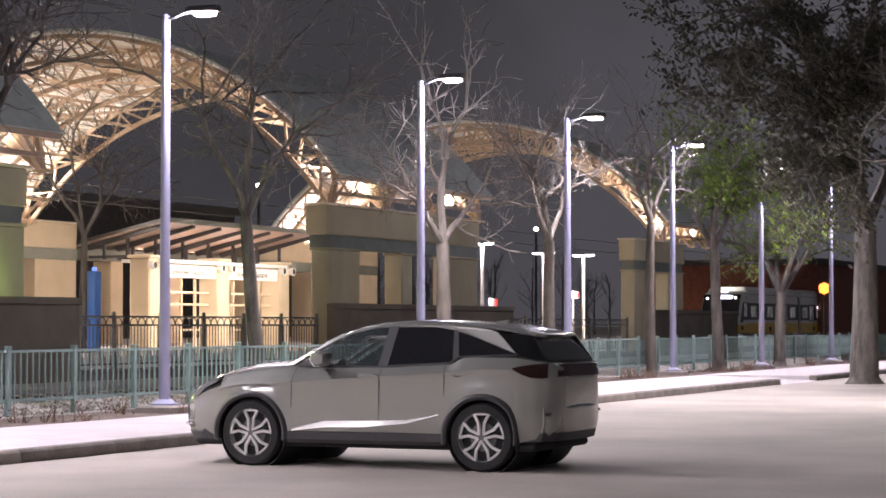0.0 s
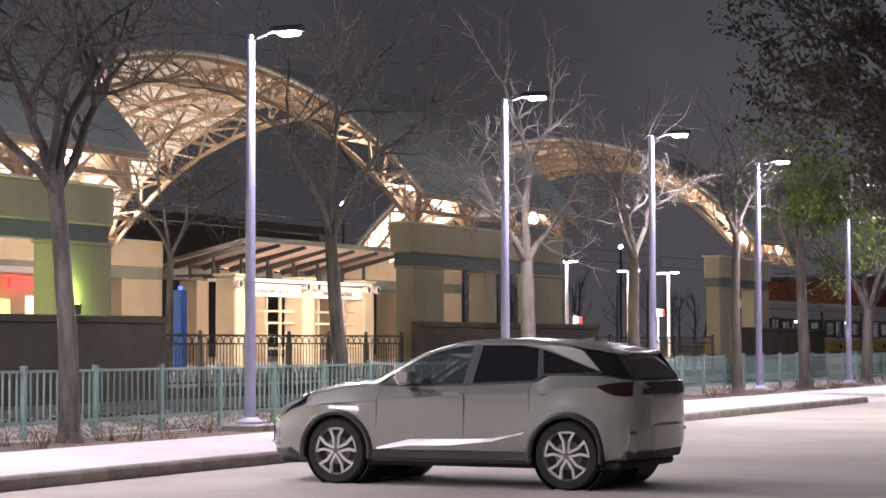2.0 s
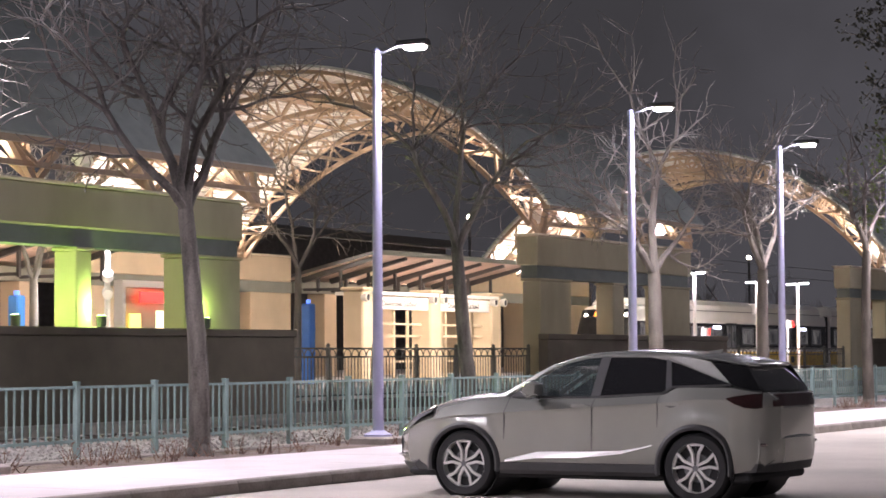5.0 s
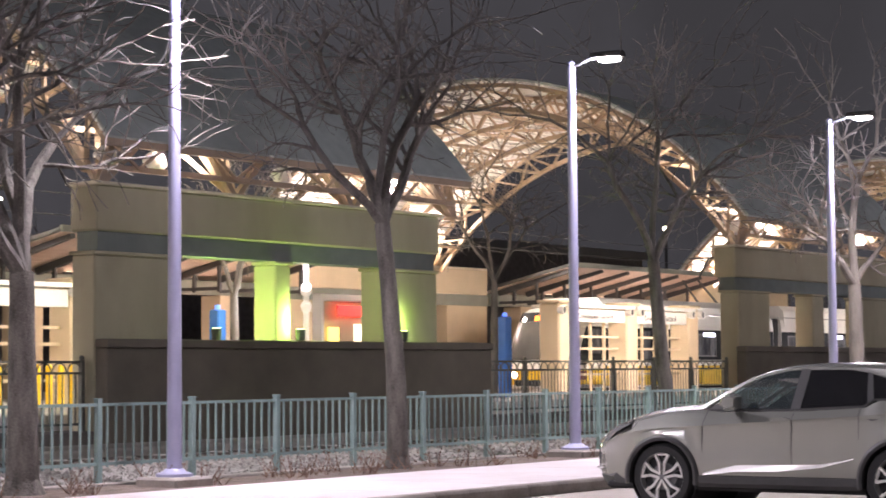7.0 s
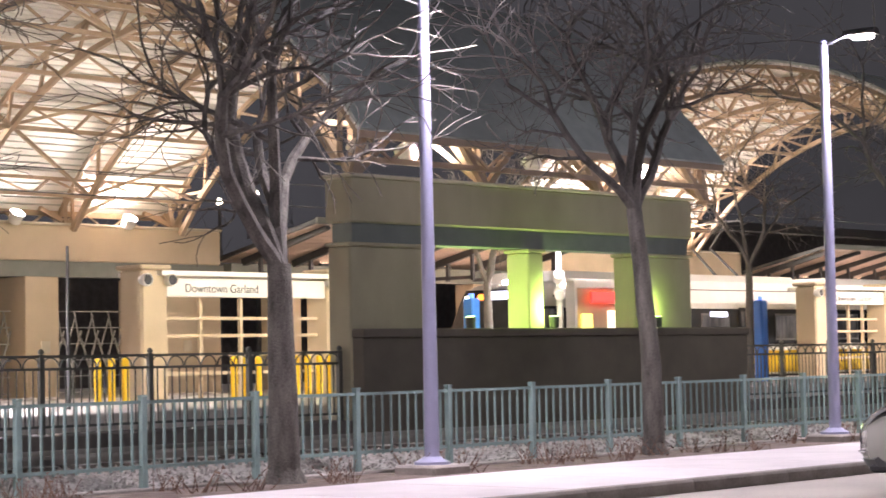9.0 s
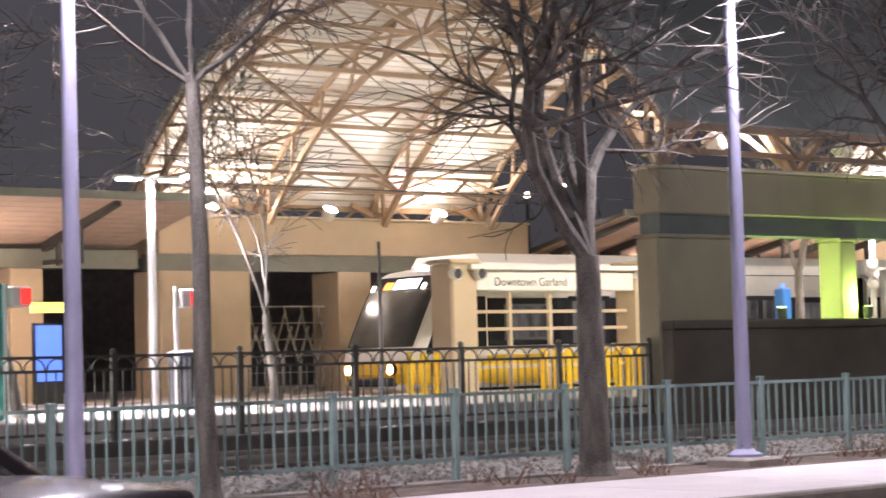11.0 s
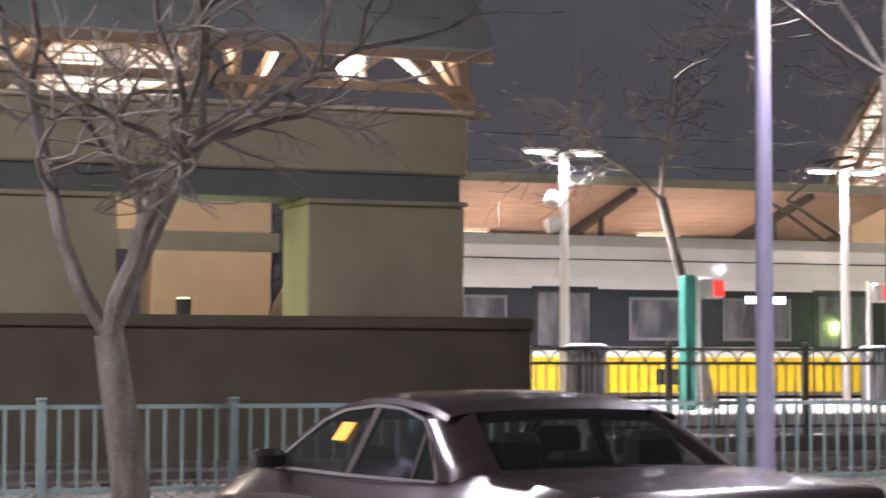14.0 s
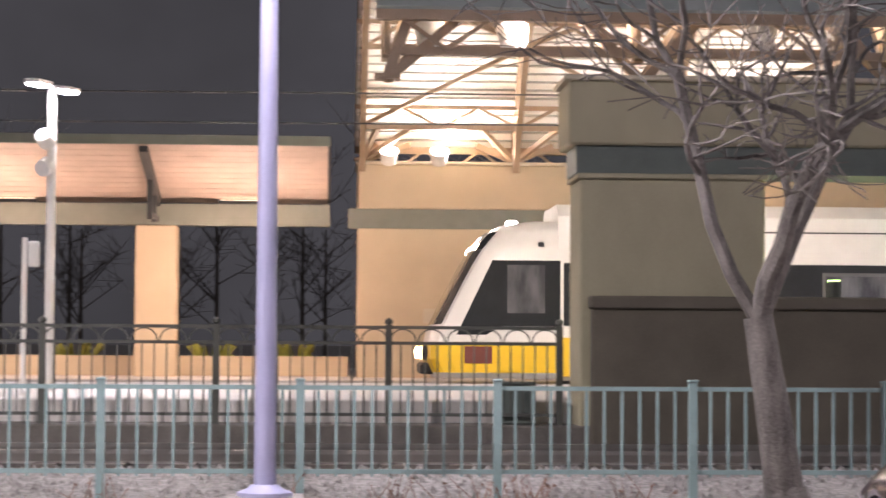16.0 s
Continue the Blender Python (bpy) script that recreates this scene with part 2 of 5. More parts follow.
def pavement():
    p = thing("pavement", "pale concrete footpath with slab joints beside the kerb", "footpath", kind="structure")
    slab = box(0, 1.988, 14.29, 17.39, 0.004, 0.15, bevel=0.008).mesh("slab", WALK)
    kerb = Shape().rings([[(x, 14.05, 0.004), (x, 14.07, 0.12), (x, 14.1, 0.15), (x, 14.285, 0.15), (x, 14.285, 0.004)] for x in (0, 1.99)]).mesh("kerb_stone", KERB)
    for i in range(-10, 60):
        if i in (27, 28):
            continue
        for n, me in (("slab", slab), ("kerb_stone", kerb)):
            o = part(n, me, None, p)
            o.location = (2.0 * i, 0, 0)
    # dropped apron
    a = Shape().rings([[(x, 14.05, 0.004), (x, 14.3, 0.03), (x, 17.39, 0.14), (x, 17.39, 0.004)] for x in (54.0, 57.99)])
    part("dropped_apron", a, WALK, p)


# ---- green fence ----
FY, FZ0 = 19.1, 0.13


def green_fence():
    f = thing("fence", "teal-green painted metal picket fence along the planting bed", "fence", (0, FY, FZ0))
    post = Shape().box(-0.038, 0.038, -0.038, 0.038, 0, 1.1).box(-0.046, 0.046, -0.046, 0.046, 1.1, 1.125, bevel=0.006).mesh("post", FENCE)
    rail = Shape().box(0.038, 1.762, -0.018, 0.018, 1.02, 1.06).box(0.038, 1.762, -0.018, 0.018, 0.26, 0.30)
    rail = rail.mesh("rail", FENCE)
    slat = box(-0.013, 0.013, -0.013, 0.013, 0.235, 1.02).mesh("picket", FENCE)
    row = Shape()
    for k in range(1, 11):
        x = k * 1.8 / 11
        row.box(x - 0.013, x + 0.013, -0.013, 0.013, 0.235, 1.02)
    row = row.mesh("picket_row", FENCE)
    for i in range(-8, 54):
        x = -2.01 + 1.8 * i
        part("post", post, None, f).location = (x, 0, 0)
        part("rail", rail, None, f).location = (x, 0, 0)
        if -2 <= i < 27:
            for k in range(1, 11):
                part("picket", slat, None, f).location = (x + k * 1.8 / 11, 0, 0)
        else:
            part("picket_infill", row, None, f, kind="stuff").location = (x, 0, 0)


# ---- ornate fence ----
def ornate_fence(x0, x1, y=25.25, z=0.6):
    f = thing("ornate_fence", "dark metal platform fence with small arches under the rail", "fence", (x0, y, z), group="platform fence")
    n = max(1, round((x1 - x0) / 2.0))
    w = (x1 - x0) / n
    for i in range(n + 1):
        part("post", Shape().box(-0.04, 0.04, -0.04, 0.04, 0, 1.2).turned([(0.02, 1.2), (0.05, 1.22), (0.045, 1.26), (0.01, 1.285)], n=8), DARKFENCE, f).location = (i * w, 0, 0)
    for i in range(n):
        s = Shape()
        for h in (0.12, 0.98, 1.17):
            s.box(0.04, w - 0.04, -0.018, 0.018, h - 0.02, h + 0.02)
        part("rail", s, DARKFENCE, f).location = (i * w, 0, 0)
        s = Shape()
        m = 14
        for k in range(1, m):
            x = w * k / m
            s.box(x - 0.009, x + 0.009, -0.009, 0.009, 0.12, 0.98)
        c = 6
        r = w / c / 2
        for k in range(c):
            cx = w * (k + 0.5) / c
            pts = [(cx + r * 0.92 * math.cos(a), 0, 1.0 + 0.15 * math.sin(a)) for a in [math.pi * j / 7 for j in range(8)]]
            for p, q in zip(pts, pts[1:]):
                s.bar(p, q, 0.018)
        part("picket_infill", s, DARKFENCE, f, kind="stuff").location = (i * w, 0, 0)


# ---- gateways at the platform's near edge ----
def gateway(x0, x1, piers, y=25.0, top=4.83, low=None, depth=0.64, z0=0.3):
    """piers: stretches along x that carry the parapet."""
    g = thing("gateway", "tan stucco gateway with thick piers and a heavy parapet", "gateway", (0, y, 0), group="station gateways")
    s = box(x0, x1, 0, depth, top - 0.84, top - 0.06, bevel=0.03)
    par = part("parapet", s, STUCCO, g)
    part("cap", box(x0 - 0.06, x1 + 0.06, -0.06, depth + 0.06, top - 0.058, top, bevel=0.015), CAP, par, "pale cap moulding")
    part("steel_band", box(x0 + 0.10, x1 - 0.10, 0.08, depth - 0.08, top - 1.18, top - 0.843), BAND, g, "dark grey-green recessed steel band")
    for a, b in piers:
        p = part("pier", box(a, b, 0.05, depth - 0.05, z0, top - 1.25, bevel=0.025), STUCCO, g)
        part("pier_cap", box(a - 0.04, b + 0.04, 0.01, depth - 0.01, top - 1.248, top - 1.183, bevel=0.015), STUCCO, p)
    if low:
        w = part("low_wall", box(low[0], low[1], -0.22, 0.045, z0, 2.0, bevel=0.01), LOWWALL, g, "brown stone low wall")
        part("wall_cap", box(low[0] - 0.03, low[1] + 0.03, -0.27, 0.046, 2.004, 2.16, bevel=0.02), LOWWALL, w)


# ---- far side blocks ----
FARY = 43.0


def far_block(x0, x1, cols, top=5.34):
    g = thing("station_block", "cream stucco station block with square columns", "station building", (0, FARY, 0), group="station blocks")
    part("fascia", box(x0, x1, 0, 2.2, 4.36, top - 0.07, bevel=0.02), STATION, g)
    part("fascia_cap", box(x0 - 0.05, x1 + 0.05, -0.05, 2.25, top - 0.068, top, bevel=0.02), CAP, g, "pale cap moulding")
    part("beam", box(x0 - 0.2, x1 + 0.2, 0.1, 0.5, 3.95, 4.357), BEAM, g, "grey-green steel beam")
    for a, b in cols:
        c = part("column", box(a, b, 0.02, 1.2, 0.6, 3.947, bevel=0.02), STATION, g)
        part("plaque", box((a + b) / 2 - 0.05, (a + b) / 2 + 0.22, -0.006, 0.018, 2.0, 2.3), CAP, c, "small square relief plaque")


def canopy(x0, x1, posts, cols=None):
    """Shed roof over the far platform, rising towards the tracks."""
    g = thing("platform_canopy", "long shed canopy with a pinkish soffit on steel brackets", "canopy", (0, 0, 0), group="platform canopies")
    a, b = (39.7, 5.46), (43.6, 4.62)
    s = Shape().rings([[(x, a[0], a[1] - 0.12), (x, a[0], a[1]), (x, b[0], b[1]), (x, b[0], b[1] - 0.12)] for x in (x0, x1)])
    part("roof", s, DARKSTEEL, g)
    n = 11
    for i in range(n):
        u0, u1 = i / n, (i + 0.94) / n
        y0, z0, y1, z1 = a[0] + u0 * 3.9, a[1] - u0 * 0.84, a[0] + u1 * 3.9, a[1] - u1 * 0.84
        part("soffit_board", Shape().rings([[(x, y0, z0 - 0.125), (x, y0, z0 - 0.15), (x, y1, z1 - 0.15), (x, y1, z1 - 0.125)] for x in (x0 + 0.05, x1 - 0.05)]), CANOPY, g)
    part("edge_trim", box(x0, x1, 39.62, 39.7, 5.32, 5.5), BEAM, g, "grey-green edge trim")
    part("beam", box(x0, x1, 43.05, 43.4, 3.98, 4.42), BEAM, g, "grey-green steel beam")
    for x in posts:
        s = Shape().bar((x, 43.1, 4.45), (x, 39.75, 5.28), 0.16, 0.2).bar((x, 41.4, 4.0), (x, 41.4, 4.9), 0.1).bar((x, 42.4, 4.0), (x, 42.4, 4.6), 0.1).bar((x, 43.1, 4.1), (x, 41.4, 4.1), 0.1)
        part("bracket", s, DARKSTEEL, g)
    for x in cols or posts:
        part("column", box(x - 0.42, x + 0.42, 43.0, 43.8, 0.6, 3.976, bevel=0.02), STATION, g)


# ---- barrel roofs over the tracks ----
def vault(x0, x1, y0=25.4, y1=43.4, zf=5.6, rise=4.4, mast=True):
    g = thing("barrel_roof", "arched white-slatted station roof on tan steel trusses", "station roof", (0, 0, 0), group="barrel roofs")
    c, half = (y0 + y1) / 2, (y1 - y0) / 2
    R = (half * half + rise * rise) / (2 * rise)
    am = math.asin(half / R)

    def at(u, off=0.0):
        a = -am + 2 * am * u
        return c + (R + off) * math.sin(a), zf + rise - R + (R + off) * math.cos(a)
    n = 40
    outer, inner = [at(i / n, 0.14) for i in range(n + 1)], [at(i / n, 0.09) for i in range(n + 1)]
    prof = outer + inner[::-1]
    part("roof_skin", Shape().rings([[(x, *p) for p in prof] for x in (x0, x1)]), ROOFTOP, g, "pale green metal roof skin")
    s = Shape()
    m = 96
    for i in range(m):
        a, b = at(i / m, 0.07), at((i + 0.72) / m, 0.07)
        a2, b2 = at(i / m, 0.02), at((i + 0.72) / m, 0.02)
        s.rings([[(x, *q) for q in (a, b, b2, a2)] for x in (x0 + 0.03, x1 - 0.03)])
    part("slat", s, DECK, g, "white roof slats", kind="stuff")
    frames = 4
    xs = [x0 + 0.15 + (x1 - x0 - 0.3) * i / (frames - 1) for i in range(frames)]
    k = 26
    for x in xs:
        s = Shape()
        for i in range(k):
            p, q = at(i / k, -0.05), at((i + 1) / k, -0.05)
            p2, q2 = at(i / k, -0.75), at((i + 1) / k, -0.75)
            s.bar((x, *p), (x, *q), 0.11)
            s.bar((x, *p2), (x, *q2), 0.13)
            s.bar((x, *(p if i % 2 else p2)), (x, *(q2 if i % 2 else q)), 0.07)
        part("truss_arch", s, STEEL, g)
    for j in range(9):
        u = (j + 0.5) / 9
        s = Shape()
        p, p2 = at(u, -0.08), at(u, -0.75)
        s.bar((x0, *p), (x1, *p), 0.09).bar((xs[0], *p2), (xs[-1], *p2), 0.1)
        for i in range(frames - 1):
            e = 4
            for h in range(e):
                xa, xb = xs[i] + (xs[i + 1] - xs[i]) * h / e, xs[i] + (xs[i + 1] - xs[i]) * (h + 1) / e
                s.bar((xa, *(p if h % 2 else p2)), (xb, *(p2 if h % 2 else p)), 0.06)
        part("purlin_truss", s, STEEL, g)
    # cross bracing between the arches
    s = Shape()
    for i in range(frames - 1):
        for j in range(8):
            ua, ub = (j + 0.5) / 9, (j + 1.5) / 9
            if (i + j) % 2:
                ua, ub = ub, ua
            s.bar((xs[i], *at(ua, -0.7)), (xs[i + 1], *at(ub, -0.7)), 0.08)
    part("wind_brace", s, STEEL, g)
    # feet: V struts from the walls below, with a low edge truss
    for y, z, base, sgn in ((y0, zf, 4.835, 1), (y1, zf, 5.345, -1)):
        for x in xs:
            s = Shape()
            for dx in ((0.3, 1.0) if x == xs[0] else (-1.0, -0.3) if x == xs[-1] else (-0.8, 0.8)):
                s.bar((x, y + sgn * 0.3, base), (x + dx, y + sgn * 0.25, z + 0.1), 0.12).bar((x, y + sgn * 0.3, base), (x + dx, y + sgn * 1.3, z + 0.35), 0.1)
            s.box(x - 0.16, x + 0.16, y + sgn * 0.3 - 0.16, y + sgn * 0.3 + 0.16, base, base + 0.06)
            part("foot_strut", s, STEEL, g)
        s = Shape().bar((x0, y, z), (x1, y, z), 0.14).bar((x0 + 0.3, y + sgn * 0.2, z - 0.42), (x1 - 0.3, y + sgn * 0.2, z - 0.42), 0.1)
        e = 16
        for h in range(e):
            xa, xb = x0 + 0.3 + (x1 - x0 - 0.6) * h / e, x0 + 0.3 + (x1 - x0 - 0.6) * (h + 1) / e
            if sgn > 0 and h % 4 > 1:
                continue
            s.bar((xa, y + sgn * 0.1, z - (0.42 if h % 2 else 0)), (xb, y + sgn * 0.1, z - (0 if h % 2 else 0.42)), 0.05)
        part("edge_truss", s, STEEL, g)
        for x in (xs[0] + 0.55, (xs[0] + xs[1]) / 2, (xs[1] + xs[2]) / 2, (xs[2] + xs[3]) / 2):
            d = part("floodlight", Shape().turned([(0.08, -0.05), (0.16, 0.0), (0.19, 0.25), (0.21, 0.27)], n=12), DECK, g, "white drum floodlight", True)
            d.matrix_basis = pose(x, y + sgn * 0.55, z - 0.3, -sgn * 35, 0, 0)
            part("lens", Shape().turned([(0.17, 0.272), (0.17, 0.28)], n=12), LAMPGLOW, d)
    for y, sgn in ((y0 + 0.35, 1), (y1 - 0.3, -1)):
        for u in (0.2, 0.8):
            x = x0 + (x1 - x0) * u
            lamp("vault_lamp", "SPOT", (x, y, zf - 0.12), VAULT_W * (0.88 if x < 42 else 1.8), (1.0, 0.87, 0.71), 0.15, (x, c, zf + rise), 168)


VAULT_W = 1400


def station():
    gateway(2.93, 9.9, [(3.08, 5.33), (7.75, 9.86)], low=(3.2, 10.68), top=4.83, depth=1.2)
    gateway(25.6, 35.7, [(25.6, 27.75), (30.4, 30.85), (33.75, 35.68)], low=(25.62, 37.3), top=4.84)
    gateway(49.2, 59.6, [(49.45, 51.3), (54.0, 54.75), (57.4, 59.58)], low=(49.3, 61.9), top=4.82)
    gateway(74.7, 81.0, [(74.8, 77.0), (79.0, 80.95)], low=(76.5, 88.0), top=4.85)
    for a, b in ((-22.0, 2.85), (10.8, 25.5), (37.4, 49.1), (62.0, 74.5)):
        ornate_fence(a, b)
    far_block(0.68, 12.5, [(0.68, 3.5), (6.2, 7.2), (9.9, 12.5)])
    far_block(26.86, 38.85, [(26.87, 29.5), (32.25, 33.3), (36.2, 38.85)])
    far_block(52.5, 64.5, [(52.5, 55.1), (58.0, 59.0), (61.9, 64.5)])
    far_block(78, 90, [(78, 80.6), (83.5, 84.5), (87.4, 90)])
    canopy(-30, 0.1, [-27.8, -19.6, -11.6, -3.45])
    canopy(13.0, 26.3, [15.2, 19.5, 23.8], [18.0, 20.4, 23.3])
    canopy(39.3, 52.0, [39.8 + 1.95 * i for i in range(7)], [41.5, 45.7, 49.9])
    canopy(65.0, 77.5, [65.4 + 1.95 * i for i in range(7)], [67.2, 71.4, 75.6])
    vault(0.6, 10.4)
    vault(26.2, 37.4)
    vault(50.6, 61.4)
    vault(80.0, 86.5)


def platforms():
    p = thing("platform", "pale concrete station platform with a low front ledge", "platform", kind="structure")
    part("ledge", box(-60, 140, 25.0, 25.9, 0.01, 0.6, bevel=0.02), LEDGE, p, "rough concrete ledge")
    part("deck", box(-60, 140, 25.9, 35.5, 0.01, 0.88, bevel=0.02), PLATFORM, p)
    part("tactile_edge", box(-60, 140, 34.9, 35.52, 0.884, 0.9), PALE, p, "pale tactile edge strip")
    q = thing("far_platform", "pale concrete far platform", "platform", kind="structure")
    part("deck", box(-60, 140, 39.9, 60, 0.01, 0.88, bevel=0.02), PLATFORM, q)
    part("planter_wall", box(-60, 0.5, 43.9, 44.1, 0.884, 1.3), STATION, q)
    bed = Shape().box(-60, 140, 35.52, 39.88, 0.01, 0.45)
    tagged(part("far_track_bed", bed, BALLAST), "dark gravel track bed between the platforms", "track bed", kind="structure")
    for name, c, z in (("near_track", 22.4, 0.3), ("far_track", 37.7, 0.45)):
        t = thing(name, "railway track with bright worn rail heads on ties", "railway track", (0, c, z))
        for y in (-0.718, 0.718):
            s = Shape().rings([[(x, y - 0.07, 0.03), (x, y - 0.015, 0.05), (x, y - 0.035, 0.13), (x, y - 0.035, 0.17), (x, y + 0.035, 0.17), (x, y + 0.035, 0.13), (x, y + 0.015, 0.05), (x, y + 0.07, 0.03)] for x in (-60, 140)])
            part("rail", s, RAIL, t)
        tie = box(-0.12, 0.12, -1.25, 1.25, 0.004, 0.05).mesh("tie", TIE)
        if name == "near_track":
            for i in range(-20, 110):
                part("tie", tie, None, t).location = (i * 0.7, 0, 0)


# ---- lamps on poles ----
def street_lamp():
    g = thing("street_lamp", "tall galvanised street lamp with a single lit head", "street lamp", group="street lamps")
    b = part("base", Shape().box(-0.36, 0.36, -0.36, 0.36, 0.0, 0.2, bevel=0.03), KERB, g, "square concrete footing")
    part("base_plate", Shape().turned([(0.24, 0.2), (0.24, 0.235), (0.15, 0.27), (0.12, 0.3)], n=12), POLE, b, smooth=True)
    part("pole", Shape().tube((0, 0, 0.2), (0, 0, 6.62), 0.098, 0.07, 14).turned([(0.07, 6.62), (0.07, 6.68), (0.02, 6.72)], n=14), POLE, g, smooth=True)
    part("arm", Shape().tube((0, 0, 6.6), (0, -0.45, 6.74), 0.03, n=8), DARKSTEEL, g)
    h = part("lamp_head", Shape().rings([[(x * w, y, z) for x, z in ((-1, 6.70), (-1, 6.75), (-0.6, 6.80), (0.6, 6.80), (1, 6.75), (1, 6.70))] for y, w in ((-0.40, 0.06), (-0.5, 0.14), (-0.85, 0.16), (-1.0, 0.10))]), DARKSTEEL, g)
    part("lens", Shape().box(-0.11, 0.11, -0.92, -0.58, 6.635, 6.698, bevel=0.025), LAMPGLOW, h, "glowing lens")
    return g


LAMPS = [-0.5, 10.36, 20.05, 29.9, 40.2, 49.1, 57.8, 67.5, 77.4]
STREET_W = 2200


# Posts added out of view to brighten the lot and the SUV's side.
def lot_lamp(x, y, z, power):
    g = thing("lot_lamp", "tall parking lot lamp added out of view, flat lit head", "lot lamp", (x, y, 0), group="parking lot lamps")
    part("base", Shape().turned([(0.3, 0), (0.3, 0.7), (0.27, 0.73)], n=14), KERB, g, "round concrete footing")
    part("pole", Shape().tube((0, 0, 0.7), (0, 0, z), 0.09, 0.06, 10), POLE, g, smooth=True)
    h = part("lamp_head", Shape().box(-0.2, 0.2, -0.1, 0.7, z, z + 0.1, bevel=0.03), DARKSTEEL, g)
    part("lens", Shape().box(-0.16, 0.16, 0.2, 0.65, z - 0.03, z - 0.002), LAMPGLOW, h, "glowing lens")
    lamp("unseen_lot_light", "SPOT", (x, y + 0.4, z - 0.06), power, (1.0, 0.95, 0.92), 0.25, (x, y + 0.6, 0), 165)


def street_lamps():
    lot_lamp(-14.0, 10.0, 11.0, 15000)
    lot_lamp(42.0, 8.1, 8.5, 2600)
    g = street_lamp()
    for i, x in enumerate(LAMPS):
        m = pose(x, 18.2, 0.05)
        if i:
            copy_thing(g, m)
        else:
            g.matrix_basis = m
        lamp("street_light", "SPOT", (x, 17.45, 6.68), STREET_W, (1.0, 0.92, 0.94), 0.12, (x, 14.6, 0), 152)
        lamp("street_glow", "POINT", (x, 17.7, 6.62), 170, (0.85, 0.85, 1.0), 0.1)


def platform_lamp(x, y, top, cams=False, heading=0):
    g = thing("platform_lamp", "white platform lamp post with two lit flat heads", "lamp post", (x, y, 0.88), heading, group="platform lamps")
    h = top - 0.88
    part("pole", Shape().tube((0, 0, 0), (0, 0, h), 0.075, 0.065, 12), DECK, g, smooth=True)
    for s in (-1, 1):
        a = part("lamp_head", Shape().rings([[(s * d, y0, h + z) for y0, z in ((-w, 0), (-w, 0.05), (w, 0.05), (w, 0))] for d, w, z2 in ((0.1, 0.03, 0), (0.25, 0.13, 0), (0.62, 0.13, 0), (0.7, 0.05, 0))]), DECK, g)
        part("lens", Shape().box(min(s * 0.25, s * 0.6), max(s * 0.25, s * 0.6), -0.1, 0.1, h - 0.03, h - 0.004), COOLGLOW, a, "glowing lens")
    if cams:
        for z, a in ((h - 0.75, 30), (h - 1.15, -20)):
            d = part("camera_housing", Shape().turned([(0.02, -0.12), (0.12, -0.1), (0.13, 0.1), (0.05, 0.16)], n=10, axis="x"), DECK, g, "white camera housing", True)
            d.matrix_basis = pose(-0.2, 0, z, 0, a, 0)
    lamp("platform_light", "SPOT", (x, y, top - 0.1), 1300 if x < 0 else 3300 if x < 30 else 1200, (0.98, 0.95, 0.98), 0.15, (x, y, 0), 160)
    return g


# ---- trees ----
def branches(rng, base, lean, height, fork, r, spread, levels, limbs, gravity=0.0, forks=()):
    """Two shapes: the wood, and its fine twigs."""
    wood, fine = Shape(), Shape()

    def grow(p, d, length, rad, lev):
        steps = 8 if lev == 0 else 5 if lev == 1 else 4 if lev < 4 else 3
        for i in range(steps):
            q = p + d * length / steps
            r1 = max(0.0075, rad * (1 - 0.35 / steps))
            (wood if rad > 0.016 else fine).tube(p, q + d * rad * 0.25 * (lev < 2), rad, r1, 11 if lev == 0 else (7 if rad > 0.06 else 5 if rad > 0.03 else 4 if rad > 0.012 else 3), caps=False)
            p, rad = q, r1
            j = 0.03 if lev == 0 else 0.24 if lev == 1 else 0.40
            d = (d + Vector((rng.uniform(-j, j), rng.uniform(-j, j), rng.uniform(-j, j) * 0.6 + gravity * (lev > 0)))).normalized()
            if 0 < lev < levels and (lev > 1 or i > 1) and rng.random() < (0.9 if lev < 3 else 0.55):
                side = d.cross(Vector((rng.uniform(-1, 1), rng.uniform(-1, 1), rng.uniform(-1, 1)))).normalized()
                grow(p, (d * 0.55 + side * 0.85).normalized(), length * rng.uniform(0.4, 0.6), max(0.008, rad * 0.55), lev + 1)
        if lev >= levels:
            return
        n = limbs if lev == 0 else (3 if rng.random() < 0.45 else 2)
        if lev == 0 and forks:
            for f in forks:
                v = Vector(f)
                grow(p, v.normalized(), height * 0.26 * v.length, rad * (0.56 + 0.22 * rng.random()) * (0.68 if r < 0.12 else 1), 1)
            return
        off = rng.uniform(0, 6.28)
        for i in range(n):
            a = off + 6.28318 * i / n + rng.uniform(-0.35, 0.35)
            s = d.orthogonal().normalized()
            s = s * math.cos(a) + d.cross(s) * math.sin(a)
            sp = spread * rng.uniform(0.7, 1.25)
            grow(p, (d + s * sp).normalized(), length * rng.uniform(0.62, 0.85) if lev else height * 0.28 * rng.uniform(0.85, 1.15), max(0.008, rad * rng.uniform(0.6, 0.78)), lev + 1)
    d = Vector(lean).normalized()
    grow(Vector((0, 0, -0.05)), d, fork, r, 0)
    wood.turned([(r * 1.6, -0.06), (r * 1.25, 0.05), (r * 0.95, 0.2)], n=9)
    return wood, fine


